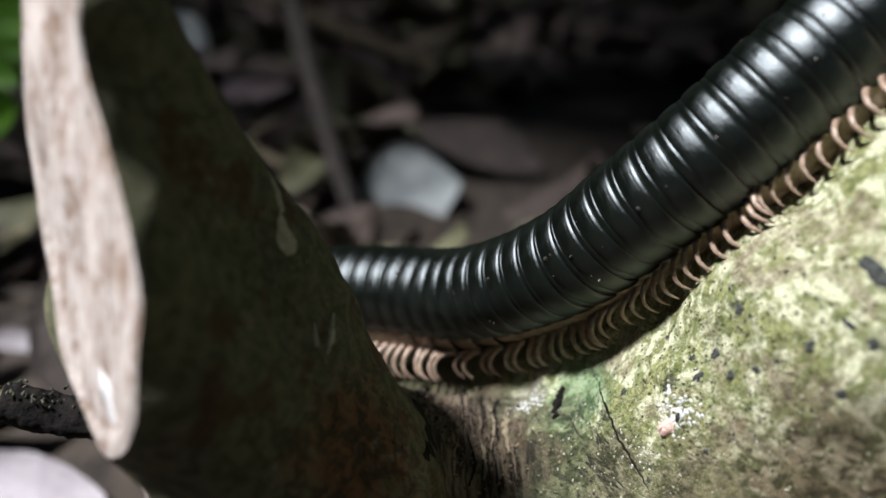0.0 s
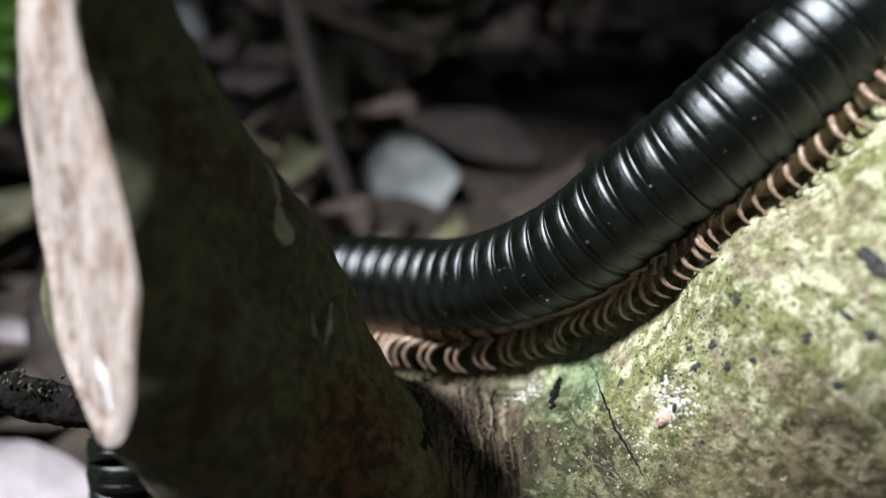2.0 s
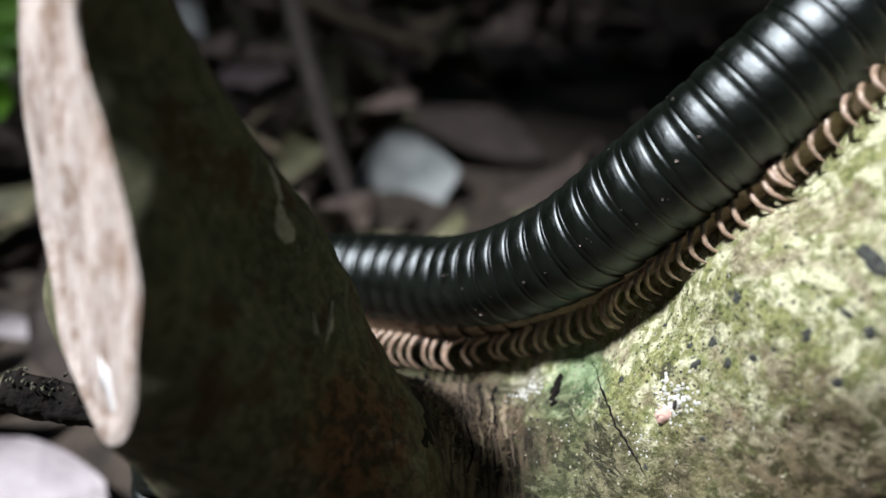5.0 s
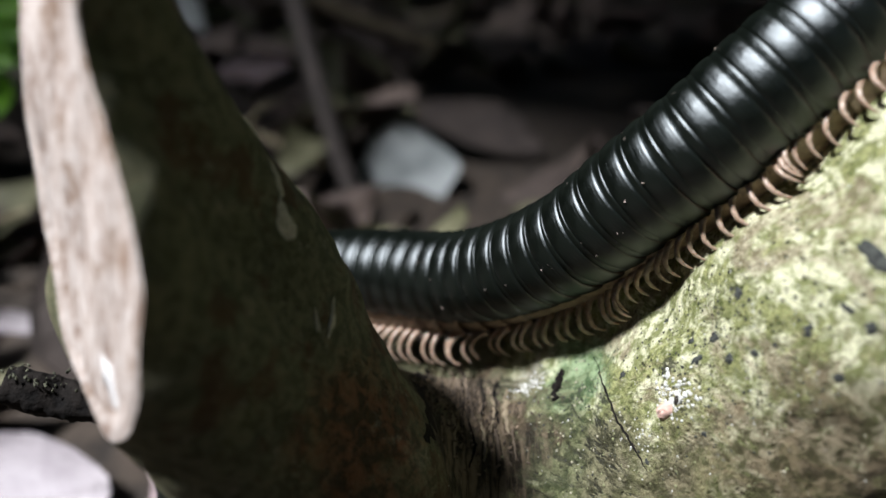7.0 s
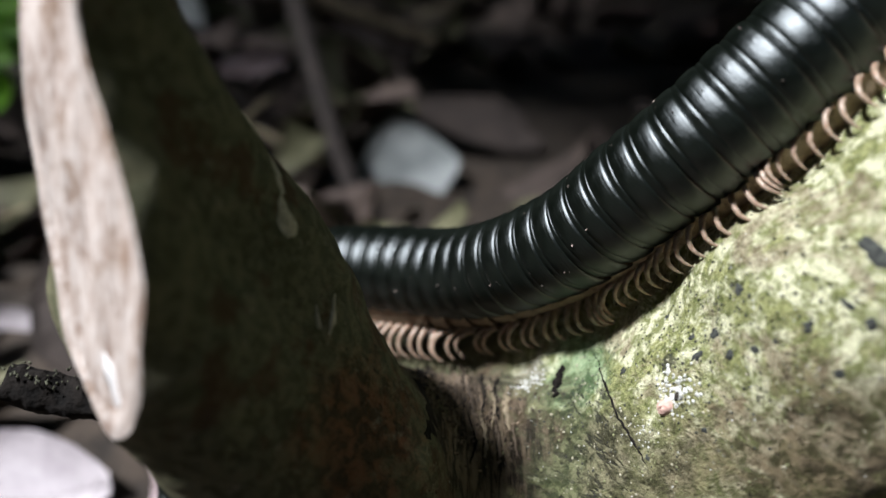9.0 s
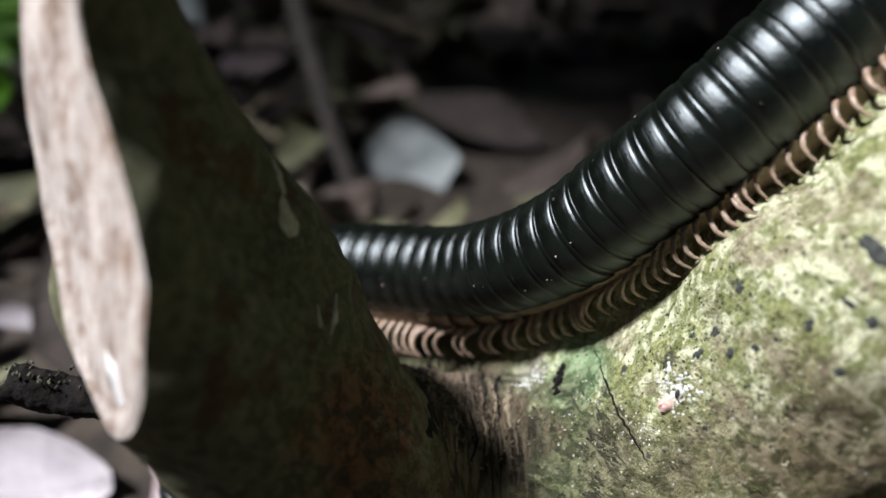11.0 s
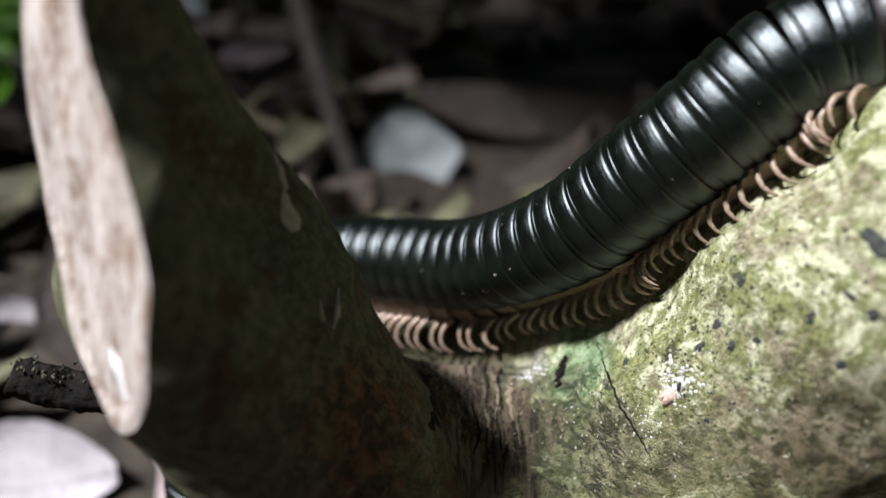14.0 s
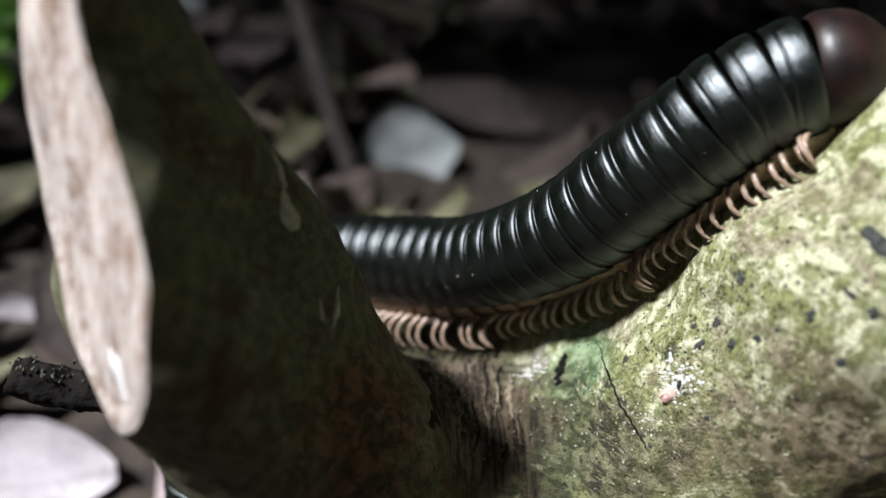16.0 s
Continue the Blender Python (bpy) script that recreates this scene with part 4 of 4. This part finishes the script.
def build_litter():
    rng, pieces, olive = random.Random(5), [], []
    for i in range(900):
        y = 0.15 + 1.5 * rng.random() ** 1.6
        x = rng.uniform(-1, 1) * (0.25 + 0.75 * y)
        if abs(x) < 0.07 and y < 0.19 or any(math.hypot(x - u, y - v) < 0.045 for u, v in CLEAR):
            continue
        L = rng.uniform(0.05, 0.11)
        v, f = leaf_shape(L, L * rng.uniform(0.35, 0.6), rng.uniform(-1.3, 1.6), rng.uniform(-0.5, 0.7), rng, n=6, torn=0.2)
        m = pose(x, y, ground_height(x, y) + rng.uniform(0.002, 0.022), rng.gauss(0, 24), rng.gauss(0, 24), rng.uniform(0, 360))
        heap = olive if rng.random() < 0.2 else pieces
        if math.hypot((x - 0.065) / 1.3, y - 0.50) < 0.075:
            continue
        heap.append(([m @ p for p in v], f))
    tagged(new("leaf_litter", joined("leaf_litter", pieces, LITTER)), "brown dead leaves covering the forest floor", "leaf litter", kind="stuff")
    tagged(new("old_leaf_litter", joined("old_leaf_litter", olive, OLIVE_LEAF)), "olive-grey rotting leaves among the litter", "leaf litter", kind="stuff")


build_litter()


def leaf_parts(parent, mat, size, seed, curl, cup, stalk=0.3):
    """A blade and its stalk with raised midrib, as parts."""
    rng = random.Random(seed)
    v, f = leaf_shape(size[0], size[1], curl, cup, rng, n=18, torn=0.03)
    blade = part("blade", mesh_of("blade", v, f, mat), parent)
    rib = [v[5 * i + 2] + Vector((0, 0, 0.0001)) for i in range(19)]
    tail = [rib[0] + Vector((-size[0] * stalk * (1 - k / 5), 0, size[0] * 0.05 * math.sin(k))) for k in range(5)]
    w = size[1] * 0.014
    line = tail + rib
    ob = part("stalk", mesh_of("stalk", *tube(line, [w * (1.3 - 1.1 * i / len(line)) for i in range(len(line))], 6), mat), parent)
    return blade, ob


def dead_leaf(name, label, mat, at, size, turn, seed, curl=0.5, cup=0.3, category="leaf"):
    ob = new(name)
    leaf_parts(ob, mat, size, seed, curl, cup)
    ob.matrix_world = Matrix.Translation(at) @ pose(0, 0, 0, *turn)
    return tagged(ob, label, category)


dead_leaf("dead_leaf", "bleached grey-white dead leaf on the litter", DULL_LEAF, (-0.0163, 0.3702, 0.0092), (0.052, 0.052), (48, -8, 6), 3, 0.4, 0.25)
dead_leaf("dead_leaf", "pinkish dead leaf on the litter", PINK_LEAF, (-0.1320, 0.5366, 0.0231), (0.050, 0.030), (50, -5, 20), 4)
dead_leaf("dead_leaf", "olive dead leaf standing among sticks", OLIVE_LEAF, (-0.0530, 0.4922, 0.0225), (0.085, 0.045), (55, 35, -20), 5)
dead_leaf("dead_leaf", "sunlit pale pinkish leaf on the ground", GREY_LEAF, (-0.1150, 0.1463, 0.0070), (0.058, 0.036), (20, 4, 10), 6, 0.3, 0.2)
dead_leaf("dead_leaf", "mauve dead leaf on the ground", PINK_LEAF, (-0.0784, 0.1562, -0.0001), (0.046, 0.026), (14, -6, -35), 16, 0.4, 0.2)
dead_leaf("dead_leaf", "pale grey leaf lying on the litter", GREY_LEAF, (-0.1566, 0.2580, -0.0066), (0.046, 0.018), (40, -50, 40), 7)
dead_leaf("dead_leaf", "grey-brown dead leaf lying on the litter", PINK_LEAF, (-0.1845, 0.2930, -0.0025), (0.060, 0.030), (45, -40, 30), 17)
dead_leaf("dead_leaf", "pale grey leaf lying on the litter", GREY_LEAF, (-0.1519, 0.2280, 0.0000), (0.040, 0.022), (30, 10, 0), 18)
dead_leaf("dead_leaf", "brown dead leaf lying on the litter", PINK_LEAF, (-0.0813, 0.6037, 0.0250), (0.050, 0.024), (40, 20, 60), 20)
dead_leaf("dead_leaf", "grey dead leaf lying on the litter", DULL_LEAF, (-0.1778, 0.5637, 0.0574), (0.046, 0.020), (45, 30, -50), 22)


def build_seedling():
    """A green seedling standing among the litter."""
    root = new("seedling")
    tagged(root, "green seedling with bright fresh leaves in the litter", "seedling")
    stem = spline([(-0.262, 0.375, -0.01), (-0.258, 0.372, 0.06), (-0.252, 0.37, 0.13), (-0.25, 0.37, 0.19)], 8)
    part("stem", mesh_of("stem", *tube(stem, [0.0022] * len(stem), 8), GREEN_STEM), root)
    for i, (at, size, turn) in enumerate((((-0.2047, 0.3762, 0.1050), (0.052, 0.042), (65, 10, 30)), ((-0.2109, 0.3737, 0.0759), (0.034, 0.026), (65, -15, 20)), ((-0.2147, 0.3625, 0.0519), (0.026, 0.016), (65, -50, 20)))):
        leaf = part("leaf", bpy.data.meshes.new("leaf"), root)
        leaf.matrix_basis = Matrix.Translation(at) @ pose(0, 0, 0, *turn)
        v, f = leaf_shape(size[0], size[1], 0.4, 0.2, random.Random(8 + i), n=18, torn=0.02)
        leaf.data = mesh_of("leaf", v, f, GREEN_LEAF)
        base = leaf.matrix_basis @ v[2]
        join = min((Vector(p) for p in stem), key=lambda p: (p - base).length)
        part("petiole", mesh_of("petiole", *tube([join, join.lerp(base, 0.5) + Vector((0, 0, 0.003)), base], [0.0009, 0.0008, 0.0006], 6), GREEN_STEM), root)


build_seedling()


def stick(name, label, mat, ends, radius, seed, sides=9):
    rng = random.Random(seed)
    a, b = Vector(ends[0]), Vector(ends[-1])
    line = spline([Vector(e) for e in ends], 10)
    line = [Vector(p) + Vector([rng.gauss(0, radius * 0.10) for _ in range(3)]) for p in line]
    radii = [radius * (1.05 - 0.3 * i / len(line)) for i in range(len(line))]
    return tagged(new(name, mesh_of(name, *tube(line, radii, sides, 0.08, rng), mat)), label, "stick")


stick("dead_stick", "thin dark upright dead stick", STICK, [(-0.0878, 0.4461, 0.1129), (-0.0638, 0.3851, 0.0531), (-0.0376, 0.3230, 0.0026)], 0.0056, 1)
stick("dead_stick", "brown dead stick lying over the litter", BROWN_STICK, [(-0.1419, 0.5879, 0.0856), (-0.0664, 0.5633, 0.0567), (-0.0016, 0.5434, 0.0375)], 0.0062, 2)


def scatter_twigs():
    rng = random.Random(31)
    for i in range(22):
        y = rng.uniform(0.28, 1.0)
        x = rng.uniform(-0.75, 0.75) * y
        a, L = rng.uniform(0, math.pi), rng.uniform(0.05, 0.16)
        d = Vector((math.cos(a), math.sin(a), rng.uniform(-0.15, 0.25))) * L
        c = Vector((x, y, ground_height(x, y) + 0.016 + abs(d.z) * 0.5))
        bend = Vector((rng.gauss(0, 0.006), rng.gauss(0, 0.006), rng.gauss(0, 0.004)))
        tagged(stick("dead_twig", "thin broken twig lying on the leaf litter", rng.choice((STICK, STICK, PALE_STICK)), [c - d * 0.5, c + bend, c + d * 0.5], rng.uniform(0.0012, 0.0034), 40 + i, 7), group="twigs on the forest floor")


scatter_twigs()


def build_surround():
    """The forest closing the view on all sides."""
    n, verts, faces = 48, [], []
    for z in (-0.5, 1.0, 2.2, 3.4):
        for k in range(n):
            a = 2 * math.pi * k / n
            r = 6 + 0.8 * noise.noise(Vector((math.cos(a) * 3, math.sin(a) * 3, z)))
            verts.append((r * math.cos(a), 0.5 + r * math.sin(a), z + (0.5 * noise.noise(Vector((a * 3, 0, 5))) if z > 3 else 0)))
    for i in range(3):
        for k in range(n):
            a, b = i * n + k, i * n + (k + 1) % n
            faces.append((a, b, b + n, a + n))
    mat = plain_material("forest_edge", (0.008, 0.014, 0.005), (0.04, 0.06, 0.02), 0.9, 6, strength=0.6, depth=0.05)
    tagged(new("backdrop", mesh_of("backdrop", verts, faces, mat)), "dark forest thicket closing the clearing", "thicket", kind="structure")


build_surround()


def build_shade_leaves():
    """Unseen leaves added between the sun and the litter behind the branch, to shade it."""
    rng, pieces = random.Random(8), []
    u = SUN.orthogonal().normalized()
    for i in range(3400):
        g = Vector((rng.uniform(-1.1, 1.1), rng.uniform(0.27, 1.9), 0.05))
        if any(math.hypot(g.x - u, g.y - v) < 0.085 for u, v in ((-0.014, 0.38), (-0.16, 0.26), (-0.20, 0.30), (-0.24, 0.38))):
            continue
        if rng.random() < (0.38 if g.x < 0.02 else 0.07):
            continue
        p = g + SUN * rng.uniform(0.75, 1.5)
        L = rng.uniform(0.06, 0.11)
        v, f = leaf_shape(L, L * 0.5, rng.uniform(-0.6, 0.6), 0.2, rng, n=4)
        m = pose(p.x, p.y, p.z, rng.gauss(0, 35), rng.gauss(-40, 30), rng.uniform(0, 360))
        pieces.append(([m @ q for q in v], f))
    tagged(new("unseen_shade_leaves", joined("unseen_shade_leaves", pieces, FOLIAGE)), "unseen green leaves added to shade the forest floor", "shrub", kind="stuff")


build_shade_leaves()


def build_overhead():
    """Unseen canopy leaves added to block sky light, open where the sun comes through to the branch."""
    rng, pieces = random.Random(9), []
    for i in range(2400):
        r, a = 3.4 * math.sqrt(rng.random()), rng.uniform(0, 2 * math.pi)
        p = Vector((r * math.cos(a), 0.4 + r * math.sin(a), rng.uniform(1.7, 2.6)))
        g = p - SUN * (p.z / SUN.z)
        if math.hypot(g.x + 0.03, g.y - 0.12) < 0.31:
            continue
        L = rng.uniform(0.20, 0.34)
        v, f = leaf_shape(L, L * 0.5, rng.uniform(-0.6, 0.6), 0.2, rng, n=4)
        m = pose(p.x, p.y, p.z, rng.gauss(0, 25), rng.gauss(0, 25), rng.uniform(0, 360))
        pieces.append(([m @ q for q in v], f))
    tagged(new("unseen_light_cover", joined("unseen_light_cover", pieces, FOLIAGE)), "unseen broad green leaves added overhead to block sky and sun", "canopy", kind="stuff")


build_overhead()


def motions():
    for ob, k, extra in millipede_moves:
        if isinstance(extra, tuple):
            x, side, scale = extra
            rows = []
            for i in range(108):
                t = min(16.0, i * 0.15)
                s = HEAD_AT + PITCH * k - between(TRAVEL, t) * 0.001 - x
                swing, lift = gait(s, t)
                splay = float(np.interp(s, REACH_AT, REACH[side]))
                lean = 24 * max(0.0, min(1.0, (s - 0.135) / 0.04))
                rows.append((t, pose(x, 0.0031 * side, -0.79 * RADIUS * scale - 0.0030 + 0.000133 * splay, (splay + lift) * side, 0, -swing * side) @ pose(0, 0, 0, 0, -swing * 0.6 - lean, 0)))
            walk(ob, rows)
        else:
            rows = []
            for i in range(65):
                t = i * 0.25
                rows.append((t, place_on_way(HEAD_AT + PITCH * k - between(TRAVEL, t) * 0.001, t, *extra)))
            walk(ob, rows)


motions()
